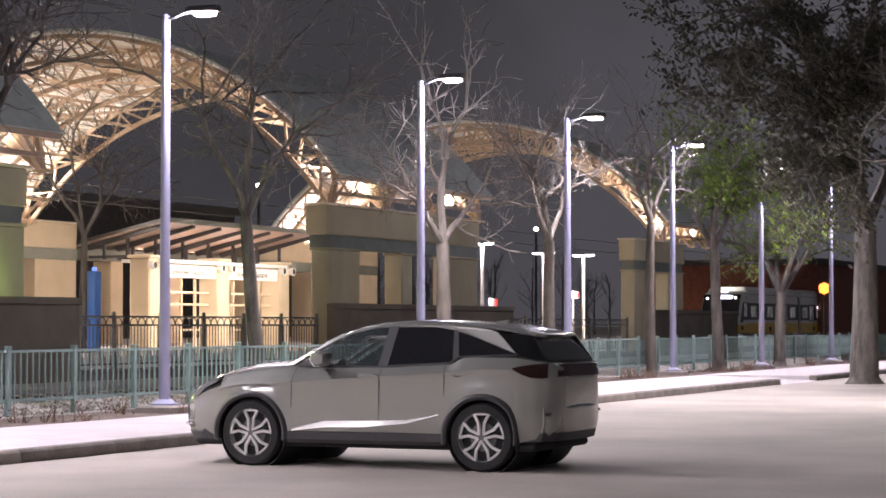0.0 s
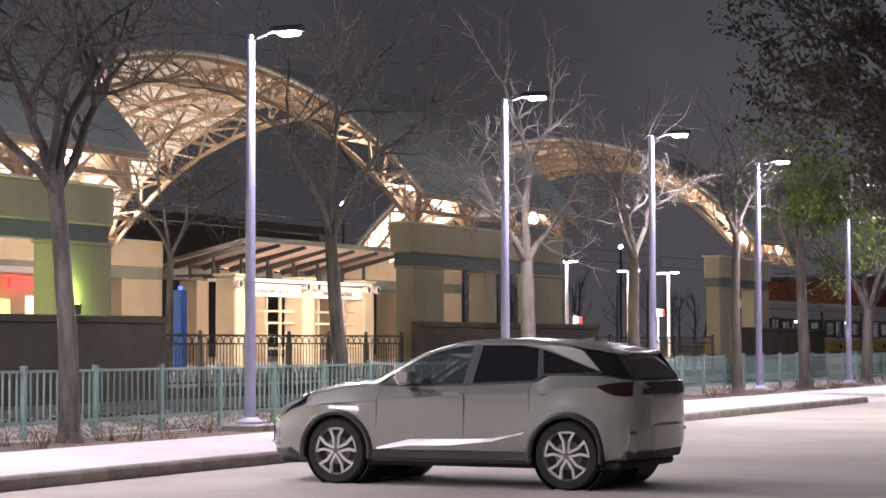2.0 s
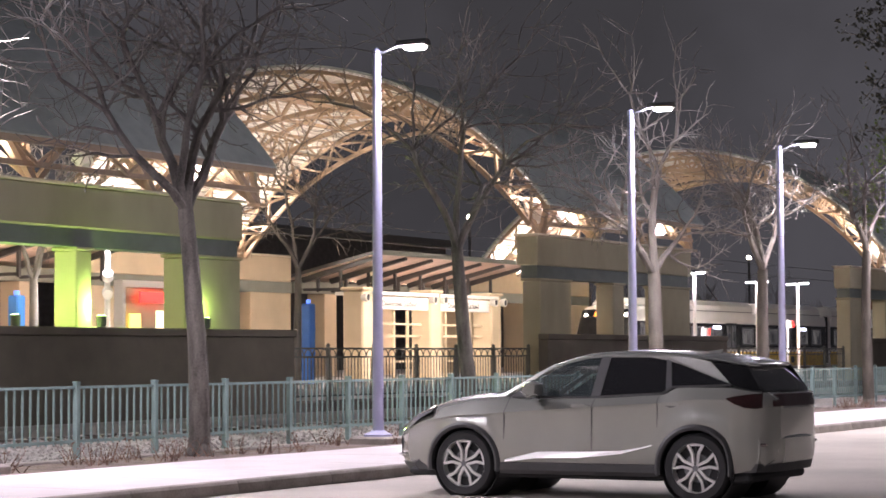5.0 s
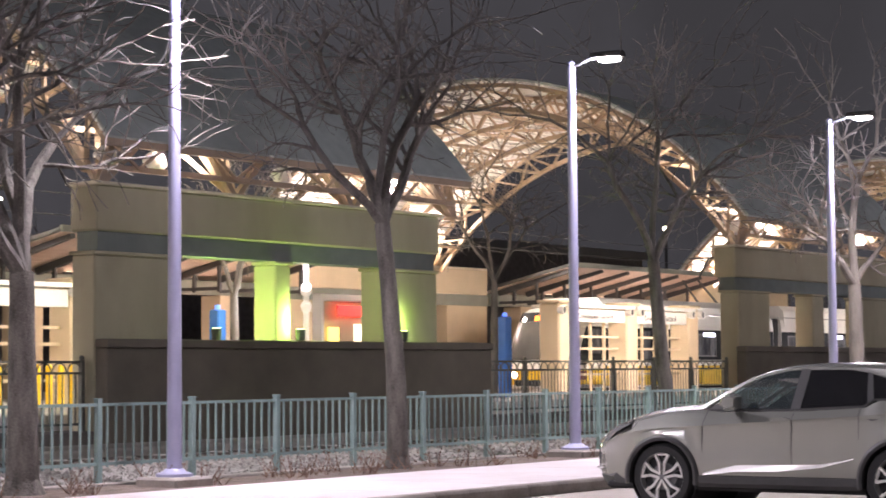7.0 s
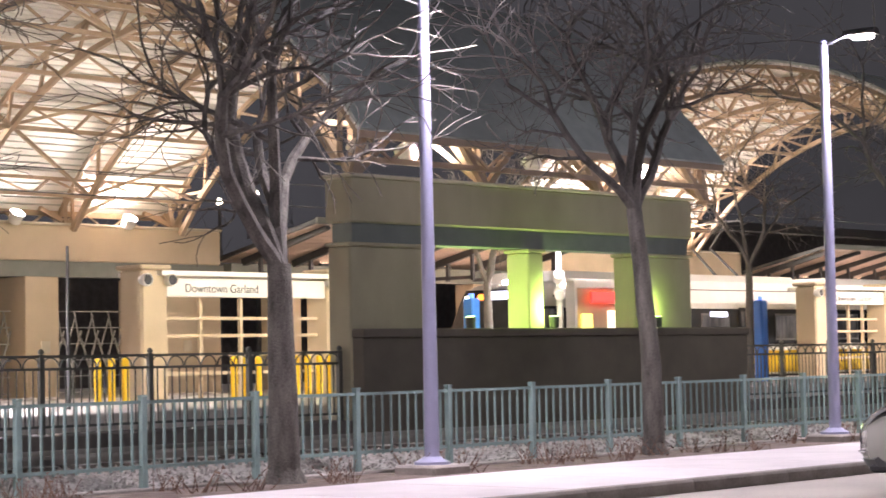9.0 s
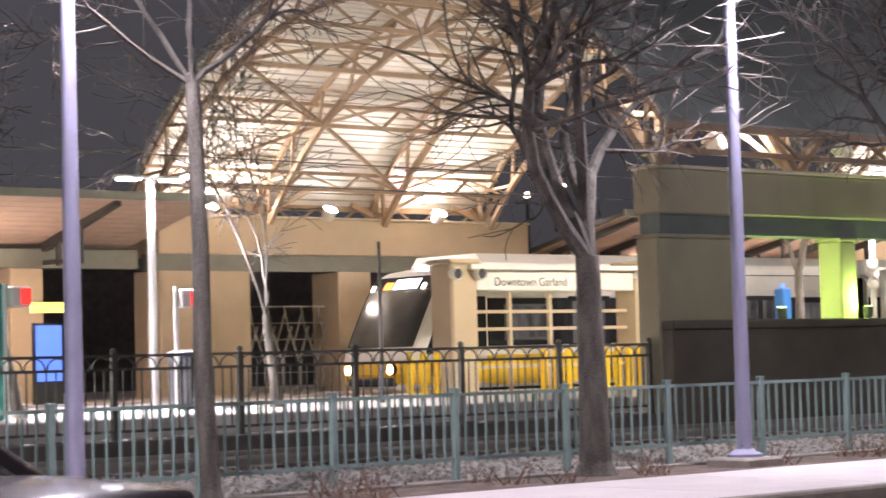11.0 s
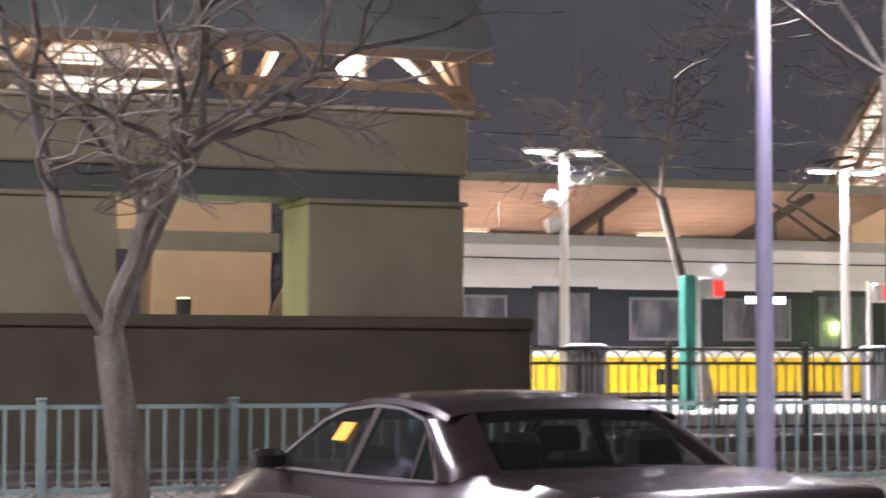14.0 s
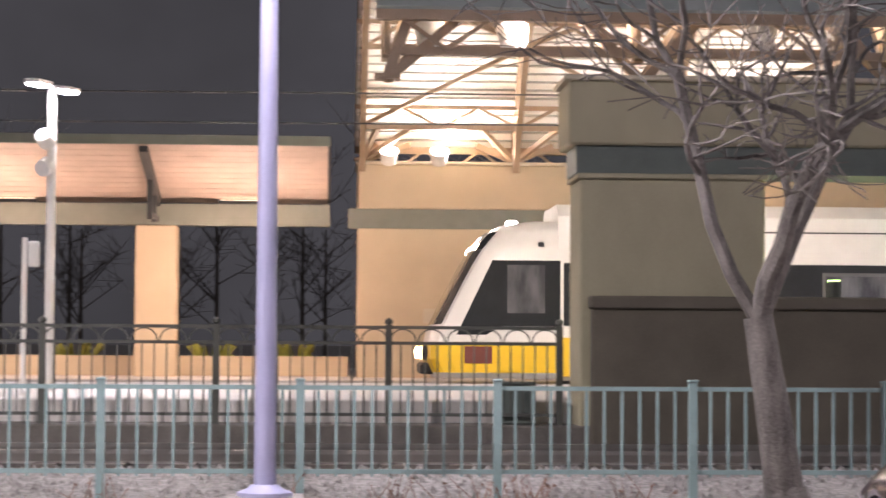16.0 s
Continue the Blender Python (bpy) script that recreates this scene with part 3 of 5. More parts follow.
def tree(x, y, z, seed, height=8.0, fork=2.6, r=0.14, lean=(0, 0, 1), spread=0.55, levels=6, limbs=3, bark=None, label="bare winter street tree with grey bark and fine twigs", leaves=0, gravity=0.02, forks=(), twig=None, leaf=None):
    rng = random.Random(seed)
    g = thing("tree", label, "tree", (x, y, z), group="trees along the fence")
    wood, fine = branches(rng, (0, 0, 0), lean, height, fork, r, spread, levels, limbs, gravity, forks)
    part("trunk", wood, bark or BARK, g, smooth=True)
    part("twig", fine, twig or TWIG, g, kind="stuff")
    if leaves:
        s = Shape()
        tips = fine.v
        for _ in range(leaves):
            p = Vector(rng.choice(tips)) + Vector((rng.gauss(0, 0.16), rng.gauss(0, 0.16), rng.gauss(0, 0.14)))
            a = Vector((rng.uniform(-1, 1), rng.uniform(-1, 1), rng.uniform(-1, 1))).normalized()
            b = a.orthogonal().normalized()
            c = a.cross(b)
            w = rng.uniform(0.04, 0.08)
            s.add([p - b * w * 1.6, p + c * w * 0.6, p + b * w * 1.6, p - c * w * 0.6 + a * 0.02], [(0, 1, 2), (0, 2, 3)])
        part("crown", s, leaf or LEAF, g, "green leaf crown", kind="stuff")
    return g


def trees():
    tree(25.3, 18.5, 0.12, 3, 7.6, 3.7, 0.17, (-0.01, 0, 1), 0.5, 4, 3, forks=[(-0.7, 0.1, 0.7), (-0.15, 0.15, 1.1), (0.3, 0.1, 1.05), (0.1, 0.4, 0.9), (0.65, 0.2, 0.65)])
    tree(17.75, 18.55, 0.12, 5, 8.5, 2.7, 0.21, (0.0, 0, 1), 0.5, 4, 4, forks=[(-0.8, 0, 0.85), (-0.3, 0.25, 1.1), (0.1, 0.2, 1.15), (0.3, 0.35, 1.0), (0.42, 0.4, 0.95)])
    tree(12.2, 18.6, 0.12, 8, 6.2, 4.5, 0.115, (-0.03, 0, 1), 0.5, 4, 3, forks=[(-0.05, 0, 1.3), (-0.75, 0.2, 0.45), (0.6, 0.15, 0.5), (-0.4, 0.3, 0.8), (0.25, 0.3, 0.95)])
    tree(4.15, 18.6, 0.12, 12, 7.5, 1.75, 0.19, (-0.12, 0, 1), 0.6, 4, 3, forks=[(-0.62, 0, 1.05), (0.42, 0.1, 1.0), (0.12, -0.3, 0.9)])
    tree(36.5, 20.0, 0.15, 15, 8.5, 3.6, 0.17, (-0.14, 0.05, 1), 0.6, 4, 3, forks=[(-0.5, 0, 0.9), (0.1, 0.1, 1.1), (0.7, 0, 0.7), (-0.1, -0.4, 0.8)])
    pale = dict(bark=PALEBARK, label="pale-barked bare street tree lit by the lamps")
    tree(42.6, 18.7, 0.12, 17, 6.6, 3.3, 0.20, (0, 0, 1), 0.6, 4, 3, forks=[(-0.02, 0, 1.35), (0.78, 0, 0.62), (-0.6, 0.1, 0.55), (0.2, 0.4, 0.8)], **pale)
    tree(49.4, 18.8, 0.12, 19, 6.4, 3.6, 0.18, (-0.03, 0, 1), 0.6, 4, 4, forks=[(-0.75, 0, 0.75), (0.05, 0.1, 1.05), (0.8, 0.1, 0.7), (-0.25, 0.3, 0.9)], **pale)
    tree(57.6, 18.8, 0.12, 23, 6.4, 4.4, 0.17, (0, 0, 1), 0.5, 4, 3, forks=[(-0.5, 0, 0.8), (0.0, 0.1, 1.2), (0.55, 0.1, 0.8)], **pale)
    tree(63.8, 18.6, 0.12, 29, 6.4, 4.0, 0.2, (-0.1, 0, 1), 0.6, 4, 4, label="street tree with sparse bright green leaves", leaves=4200, leaf=GREENLEAF)
    tree(71.3, 18.6, 0.12, 31, 7.0, 2.6, 0.22, (0, 0, 1), 0.6, 4, 4, label="street tree with thin green leaves", leaves=1500, leaf=GREENLEAF)
    tree(55.6, 12.2, 0.0, 37, 13.5, 4.2, 0.40, (0.04, 0, 1), 0.75, 4, 4, forks=[(-0.45, 0.1, 0.95), (0.1, 0.1, 1.2), (0.6, -0.2, 0.9), (-0.75, 0.3, 0.7)], label="broad live oak with a dark evergreen crown", leaves=24000)
    slim = dict(bark=PALEBARK, label="slim pale bare tree on the platform")
    tree(44.5, 29.5, 0.88, 41, 7.0, 3.0, 0.12, (0.0, 0, 1), 0.6, 4, 3, forks=[(-0.6, 0, 0.8), (0.0, 0.2, 1.1), (0.7, 0, 0.8), (0.1, -0.4, 0.8)], **slim)
    tree(15.55, 29.0, 0.88, 43, 4.6, 3.4, 0.105, (-0.21, 0, 1), 0.5, 4, 2, forks=[(-0.8, 0, 0.65), (0.05, 0, 0.95)], **slim)
    tree(20.37, 29.0, 0.88, 47, 5.6, 1.6, 0.095, (-0.08, 0, 1), 0.4, 4, 2, forks=[(-0.55, 0, 1.65), (0.06, 0.05, 1.7), (0.35, 0.25, 1.2)], **slim)
    tree(36.2, 31.0, 0.88, 53, 5.0, 2.5, 0.13, (0, 0, 1), 0.5, 4, 3, **slim)


# ---- train ----
REDBROWN = mat('red_brown_recess', (0.16, 0.04, 0.03), 0.6, vary=0.1, bump=0.0)


def curve(points):
    """A line through (position, value) pairs."""
    def f(y):
        if y <= points[0][0]:
            return points[0][1]
        for (a, u), (b, v) in zip(points, points[1:]):
            if y <= b:
                return u + (v - u) * (y - a) / (b - a)
        return points[-1][1]
    return f


def train():
    """Origin at the nose on the rail, body towards +x."""
    g = thing("train", "white and yellow articulated light rail train with its cabin lit", "train")
    W = 2.65

    def section(x0, x1):
        zs = [(0.10, 0.33), (0.0, 0.42), (0.0, 2.55), (0.05, 2.85), (0.28, 3.0)]
        def ring(x, zs, inset=0.0):
            left = [(x, y + inset, z) for y, z in zs]
            return left + [(x, W - y - inset, z) for y, z in zs[::-1]]
        return [ring(x0, zs), ring(x1, zs)]

    def hull(x0, x1):
        b = part("body", Shape().rings(section(x0, x1)), WHITE, g, smooth=False)
        part("skirt_panel", box(x0 + 0.01, x1 - 0.01, -0.012, W + 0.012, 0.40, 1.08), YELLOW, b, "bright yellow lower panel")
        part("window_band", box(x0 + 0.05, x1 - 0.05, -0.014, W + 0.014, 1.28, 2.38), DARKGLASS, b, "dark window band")
        r = part("roof_fairing", Shape().rings([[(x, y, z) for y, z in ((-0.006, 2.6), (0.03, 3.2), (0.25, 3.42), (W - 0.25, 3.42), (W - 0.03, 3.2), (W + 0.006, 2.6))] for x in (x0 + (-0.05 if x0 < 3 else 0.3), x1 - 0.9)]), WHITE, b)
        part("roof_seam", box(x0 + 0.3, x1 - 0.9, 0.0, 0.03, 2.93, 2.955), BLACK, r)
        part("underframe", box(x0 + 0.3, x1 - 0.3, 0.25, W - 0.25, 0.15, 0.395), BLACK, b)
        return b
    # nose built of level slices
    rake = curve([(0.36, 0.14), (0.7, 0.0), (1.0, 0.0), (1.22, 0.06), (2.2, 0.55), (2.7, 0.84), (2.95, 1.06), (3.06, 1.3), (3.12, 1.7)])

    def slice_(z, out=0.0, back=2.3, pinch=0.0):
        f = rake(z) - out
        near = [(back, pinch - out), (min(back, f + 0.40), pinch - out), (min(back, f + 0.17), pinch + 0.05 - out), (f + 0.05, pinch + 0.2), (f, pinch + 0.5)]
        return [(x, y, z) for x, y in near] + [(x, W - y, z) for x, y in near[::-1]]
    levels = [(0.36, 0.1), (0.45, 0.0), (0.7, 0.0), (1.0, 0.0), (1.22, 0.0), (1.6, 0.0), (2.0, 0.0), (2.35, 0.0), (2.6, 0.01), (2.9, 0.05), (3.04, 0.15), (3.12, 0.3)]
    nose = part("nose", Shape().rings([slice_(z, 0, 2.3, p) for z, p in levels]), WHITE, g, smooth=True)
    bow = curve([(0.0, 0.40), (0.05, 0.17), (0.2, 0.05), (0.5, 0.0), (W - 0.5, 0.0), (W - 0.2, 0.05), (W - 0.05, 0.17), (W, 0.40)])
    across = (0.11, 0.2, 0.35, 0.5, W / 2, W - 0.5, W - 0.35, W - 0.2, W - 0.11)

    def pane(zs, out):
        return Shape().rings([[(rake(z) + bow(y) - out, y, z) for y in across] + [(rake(z) + bow(y) + 0.03, y, z) for y in across[::-1]] for z in zs])
    part("windscreen", pane((1.30, 1.6, 2.0, 2.35, 2.6), 0.016), SCREEN, nose, "dark raked windscreen between white pillars", True)
    part("destination_box", pane((2.604, 2.75, 2.92), 0.018), DARKGLASS, nose, "dark destination display panel")
    part("nose_panel", Shape().rings([slice_(z, 0.014, 2.3, 0.0) for z in (0.46, 0.7, 0.98)]), YELLOW, nose, "bright yellow nose panel")

    def scr(z, y, out):
        return (rake(z) - out, y, z)
    for za, zb, ya, yb, m, nm in ((2.63, 2.86, 0.62, 1.5, SIGNGLOW, "destination_sign"), (2.63, 2.80, 1.56, 1.86, AMBER, "route_sign"), (2.62, 2.74, 0.34, 0.44, WARMGLOW, "side_marker"), (2.62, 2.74, 2.21, 2.31, WARMGLOW, "side_marker")):
        part(nm, Shape().rings([[scr(z, ya, 0.03), scr(z, yb, 0.03), scr(z, yb, 0.017), scr(z, ya, 0.017)] for z in (za, zb)]), m, nose, "glowing sign")
    for x in (1.9,):
        part("nose_vent", Shape().box(x, x + 0.10, -0.01, 0.02, 2.66, 2.74), BLACK, nose)
    part("bumper", Shape().box(-0.12, 0.2, 0.55, W - 0.55, 0.42, 0.62, bevel=0.04), BLACK, nose, "black coupler bumper")
    part("skirt_recess", Shape().box(0.62, 1.1, -0.03, -0.0145, 0.62, 0.92, bevel=0.005), REDBROWN, nose, "dark red-brown recess")
    for y in (0.55, W - 0.55):
        hl = part("headlight", Shape().turned([(0.11, -0.09), (0.13, -0.02), (0.13, 0.05)], n=12, axis="x"), BLACK, nose)
        hl.location = (-0.01, y, 0.80)
        part("lens", Shape().turned([(0.02, -0.16), (0.10, -0.13), (0.12, -0.092)], n=12, axis="x"), HEADGLOW, hl, "glowing lens")
    part("marker_light", Shape().box(1.45, 1.63, W / 2 - 0.14, W / 2 + 0.14, 3.07, 3.18, bevel=0.02), LAMPGLOW, nose, "glowing roof marker light")
    q = [(0.48, 1.12), (1.0, 1.12), (1.25, 1.27), (2.29, 1.27), (2.29, 2.42), (1.10, 2.42)]
    part("cab_window", Shape().rings([[(x, y, z) for x, z in q] for y in (-0.016, 0.03)]), DARKGLASS, nose, "dark cab side window")
    part("cab_pane", box(1.36, 2.02, -0.024, -0.017, 1.5, 2.34), CABINDIM, nose)
    x = 2.3
    for L, gap in ((13.0, 0.7), (8.8, 0.7), (13.0, 1.2), (13.0, 0.7), (8.8, 0.7), (13.0, 0.0)):
        b = hull(x, x + L)
        # windows and doors
        n = int(L // 2.15)
        for i in range(n):
            xa = x + 0.55 + i * (L - 0.8) / n
            wd = (L - 0.8) / n - 0.5
            if i % 3 == 1:
                d = part("door", Shape().box(xa, xa + wd * 0.9, -0.02, -0.012, 1.22, 2.42), DARKGLASS, b, "dark glazed folding door")
                part("door_glass", Shape().box(xa + 0.12, xa + wd * 0.38, -0.026, -0.021, 1.3, 2.3).box(xa + wd * 0.5, xa + wd * 0.78, -0.026, -0.021, 1.3, 2.3), CABINDIM, d)
                for xs in (xa, xa + wd * 0.45, xa + wd * 0.9):
                    part("door_seam", box(xs - 0.012, xs + 0.012, -0.016, -0.0125, 0.45, 1.218), DARKFRAME, d)
            else:
                w = part("window", Shape().box(xa, xa + wd, -0.019, -0.0145, 1.40, 2.24), DARKFRAME, b, "grey window frame")
                part("pane", Shape().box(xa + 0.06, xa + wd - 0.06, -0.023, -0.0195, 1.46, 2.18), CABINDIM, w)
        part("side_sign", Shape().box(x + L * 0.55, x + L * 0.55 + 0.9, -0.028, -0.015, 2.14, 2.28), SIGNGLOW, b, "glowing side sign")
        part("vent_grille", Shape().box(x + L * 0.4, x + L * 0.4 + 0.55, -0.02, -0.0125, 0.55, 0.85), BLACK, b)
        for bx in (x + 1.8, x + L - 1.8):
            w = part("bogie", Shape().box(bx - 1.1, bx + 1.1, 0.35, W - 0.35, 0.2, 0.38), BLACK, b)
            part("wheel", Shape().turned([(0.33, 0.3), (0.33, 0.42)], n=16, axis="y"), BLACK, w).location = (bx - 0.9, 0, 0.33)
            part("wheel", Shape().turned([(0.33, 0.3), (0.33, 0.42)], n=16, axis="y"), BLACK, w).location = (bx + 0.9, 0, 0.33)
        if gap:
            s = Shape()
            k = 8
            for i in range(k):
                s.box(x + L + gap * i / k, x + L + gap * (i + 0.7) / k, 0.12, W - 0.12, 0.5, 2.9)
            part("gangway_bellows", s, BLACK, g, "black folded gangway bellows")
        x += L + gap
    # pantograph
    s = Shape().box(11.2, 13.2, 0.7, W - 0.7, 3.0, 3.12)
    p = part("pantograph", s, DARKSTEEL, g, "raised dark pantograph frame")
    part("pantograph_arm", Shape().bar((13.0, 0.9, 3.1), (11.0, 1.0, 4.3), 0.06).bar((13.0, W - 0.9, 3.1), (11.0, W - 1.0, 4.3), 0.06).bar((11.0, 1.0, 4.3), (12.3, 1.2, 5.2), 0.05).bar((12.3, 0.6, 5.2), (12.3, W - 0.6, 5.2), 0.06), DARKSTEEL, p)
    return g


CABINDIM = mat("lit_train_window", (0.055, 0.055, 0.06), 0.08, vary=0.3, bump=0.0)
# the lit cabin behind the glass: seats, poles and panels as soft uneven shapes
cn, cl = CABINDIM.node_tree.nodes, CABINDIM.node_tree.links
cabin, cabin_map, cabin_ramp = cn.new("ShaderNodeTexNoise"), cn.new("ShaderNodeMapping"), cn.new("ShaderNodeValToRGB")
cabin_map.inputs["Scale"].default_value = (3.2, 1, 0.9)
cabin.inputs["Scale"].default_value, cabin.inputs["Detail"].default_value = 1.0, 3.0
cabin_ramp.color_ramp.elements[0].position, cabin_ramp.color_ramp.elements[0].color = 0.38, (0.004, 0.004, 0.005, 1)
cabin_ramp.color_ramp.elements[1].position, cabin_ramp.color_ramp.elements[1].color = 0.70, (0.085, 0.080, 0.072, 1)
cl.new(cn["Texture Coordinate"].outputs["Object"], cabin_map.inputs["Vector"])
cl.new(cabin_map.outputs[0], cabin.inputs["Vector"])
cl.new(cabin.outputs["Fac"], cabin_ramp.inputs[0])
cl.new(cabin_ramp.outputs[0], cn["Principled BSDF"].inputs["Emission Color"])
cn["Principled BSDF"].inputs["Emission Strength"].default_value = 1.0
DARKFRAME = mat("grey_window_frame", (0.10, 0.10, 0.10), 0.4, vary=0.1, bump=0.0)
TRAIN = [(0.0, 129.0), (1.5, 117.5), (2.8, 104.5), (4.4, 86.5), (6.0, 68.6), (7.0, 59.3), (8.5, 47.0), (10.4, 33.2), (11.0, 29.1), (11.5, 25.7), (12.0, 22.3), (12.5, 19.2), (13.0, 16.2), (14.5, 8.2), (15.5, 3.48), (16.0, 1.82)]


CLADDING = mat("dark_grey_cladding", (0.045, 0.045, 0.047), 0.55, vary=0.15, bump=0.08)
PIANO = mat("gloss_black_panel", (0.008, 0.008, 0.009), 0.15, vary=0.1, bump=0.0)
CLEARGLASS = glass("car_side_glass", (0.03, 0.035, 0.035), 0.02, 0.42)
TAILBAR = mat("smoked_red_lens", (0.035, 0.008, 0.008), 0.35, vary=0.1, bump=0.0, spec=0.3)



# ---- cars ----
def wheel(parent, x, y, r, side, width=0.235):
    w = part("wheel", Shape().turned([(r * 0.72, -width / 2), (r * 0.93, -width / 2), (r, -width / 2 + 0.035), (r, width / 2 - 0.035), (r * 0.93, width / 2), (r * 0.74, width / 2 - 0.008)], n=36, axis="x", caps=False), BLACK, parent, "black tyre", True)
    w.location = (x, y, r)
    s = side
    part("rim", Shape().turned([(r * 0.755, s * 0.03), (r * 0.755, s * (width / 2 - 0.010)), (r * 0.715, s * (width / 2 - 0.002)), (r * 0.69, s * 0.02)], n=36, axis="x", caps=False), ALLOY, w, "machined alloy rim", True)
    part("wheel_pocket", Shape().turned([(0.02, s * 0.02), (r * 0.70, s * 0.02), (r * 0.70, s * 0.035), (0.02, s * 0.035)], n=24, axis="x"), BLACK, w)
    part("brake_disc", Shape().turned([(0.02, s * 0.036), (r * 0.42, s * 0.036), (r * 0.42, s * 0.05), (0.02, s * 0.05)], n=24, axis="x"), GREYBIN, w)
    face = s * (width / 2 - 0.018)
    for i in range(5):
        a = 6.28318 * i / 5 + 0.30
        sp = Shape()
        ends = []
        for d in (-0.33, 0.33):
            p = (face + s * 0.004, 0.035 * math.cos(a + d * 2), 0.035 * math.sin(a + d * 2))
            m = (face, r * 0.42 * math.cos(a + d * 0.62), r * 0.42 * math.sin(a + d * 0.62))
            q = (face - s * 0.006, r * 0.70 * math.cos(a + d), r * 0.70 * math.sin(a + d))
            sp.bar(p, m, 0.026, 0.03).bar(m, q, 0.026, 0.03)
            ends.append(q)
        sp.bar(ends[0], ends[1], 0.02, 0.02)
        part("spoke", sp, ALLOY, w, "machined twin alloy spoke")
        web = Shape().tube((face - s * 0.03, 0, 0), (face - s * 0.03, r * 0.68 * math.cos(a), r * 0.68 * math.sin(a)), 0.03, 0.012, 6)
        part("spoke_web", web, PLASTIC, w)
    part("hub_cap", Shape().turned([(0.045, face - s * 0.02), (0.045, face + s * 0.006), (0.03, face + s * 0.014)], n=14, axis="x"), GREYBIN, w)


def car_side(s, at, poly, out=0.0, th=0.014):
    """A plate on the cabin's side from (y, z) corners."""
    p = [Vector((s * (at(y, z) + out), y, z)) for y, z in poly]
    q = [Vector((v.x - s * th, v.y, v.z)) for v in p]
    m = len(p)
    return Shape().add(p + q, [tuple(range(m)), tuple(range(2 * m - 1, m - 1, -1))] + [(i, (i + 1) % m, m + (i + 1) % m, m + i) for i in range(m)])


def car_line(s, at, line, wide, out=0.004):
    t = Shape()
    for (ya, za), (yb, zb) in zip(line, line[1:]):
        t.bar((s * (at(ya, za) + out), ya, za), (s * (at(yb, zb) + out), yb, zb), 0.014, wide)
    return t


def car_body(paint, g, ys, hubs, r, width, top, crease, low, inset, crown, bulge=0.02):
    rings = []
    for y in ys:
        w, zt, z0 = width(y), top(y), low(y)
        ra = r + 0.055
        fl = 0.0
        for h in hubs:
            d = abs(y - h)
            if d < ra:
                z0 = max(z0, r + math.sqrt(ra * ra - d * d))
            fl = max(fl, bulge * max(0.0, 1 - (d / (ra + 0.22)) ** 2))
        zt = max(zt, z0 + 0.10)
        cr = min(max(crease(y), z0 + 0.05), zt - 0.03)
        zm = z0 + (cr - z0) * 0.45
        ins = inset(y)
        c = crown(y)
        half = [(w - 0.05 + fl, z0), (w - 0.008 + fl, z0 + (cr - z0) * 0.15), (w + fl * 0.8, zm), (w - 0.022 + fl * 0.3, cr - 0.045 * min(1, (cr - z0) / 0.3)), (w - 0.004, cr), (w - ins * 0.72, cr + (zt - cr) * 0.72), (w - ins, zt - 0.006), (w - ins - 0.03, zt), (w * 0.55, zt + c * 0.75)]
        rings.append([(-a, y, b) for a, b in half] + [(0, y, zt + c)] + [(a, y, b) for a, b in half[::-1]])
    return part("body", Shape().rings(rings), paint, g, smooth=True)


def steps(a, b, n, *more):
    return sorted({round(a + (b - a) * i / n, 4) for i in range(n + 1)} | set(more))


def car_seats(g, rows, top, wheel_at):
    for sx in (-0.38, 0.38):
        for sy in rows:
            st = part("seat", Shape().box(sx - 0.25, sx + 0.25, sy - 0.28, sy + 0.3, 0.45, 0.66, bevel=0.05).box(sx - 0.24, sx + 0.24, sy - 0.34, sy - 0.2, 0.6, top - 0.20, bevel=0.05), SEATCLOTH, g)
            part("headrest", Shape().box(sx - 0.14, sx + 0.14, sy - 0.36, sy - 0.25, top - 0.21, top, bevel=0.045), SEATCLOTH, st)
    sw = part("steering_wheel", Shape().turned([(0.17, -0.012), (0.19, 0.0), (0.17, 0.012), (0.15, 0.0)], n=18, axis="y"), PLASTIC, g)
    sw.matrix_basis = pose(-0.38, *wheel_at, 25, 0, 0)


def arch_trim(body, s, h, r, w, wide):
    ring = []
    for i in range(23):
        t = math.pi * (-0.06 + 1.12 * i / 22)
        c, z = math.cos(t), math.sin(t)
        a, b = r + 0.035, r + 0.035 + wide
        ring.append([(s * (w - 0.004), h + a * c, r + a * z), (s * (w + 0.010), h + (a + b) / 2 * c, r + (a + b) / 2 * z), (s * (w - 0.012), h + b * c, r + b * z), (s * (w - 0.07), h + b * c, r + b * z), (s * (w - 0.07), h + a * c, r + a * z)])
    part("arch_trim", Shape().rings(ring), CLADDING, body, "dark grey wheel arch trim", True)


def wheel_liner(body, s, h, r, w):
    part("wheel_liner", Shape().turned([(0.05, s * 0.25), (r + 0.05, s * 0.25), (r + 0.05, s * (w - 0.06)), (r + 0.042, s * (w - 0.06)), (r + 0.042, s * 0.27), (0.05, s * 0.27)], n=28, axis="x"), BLACK, body).location = (0, h, r)


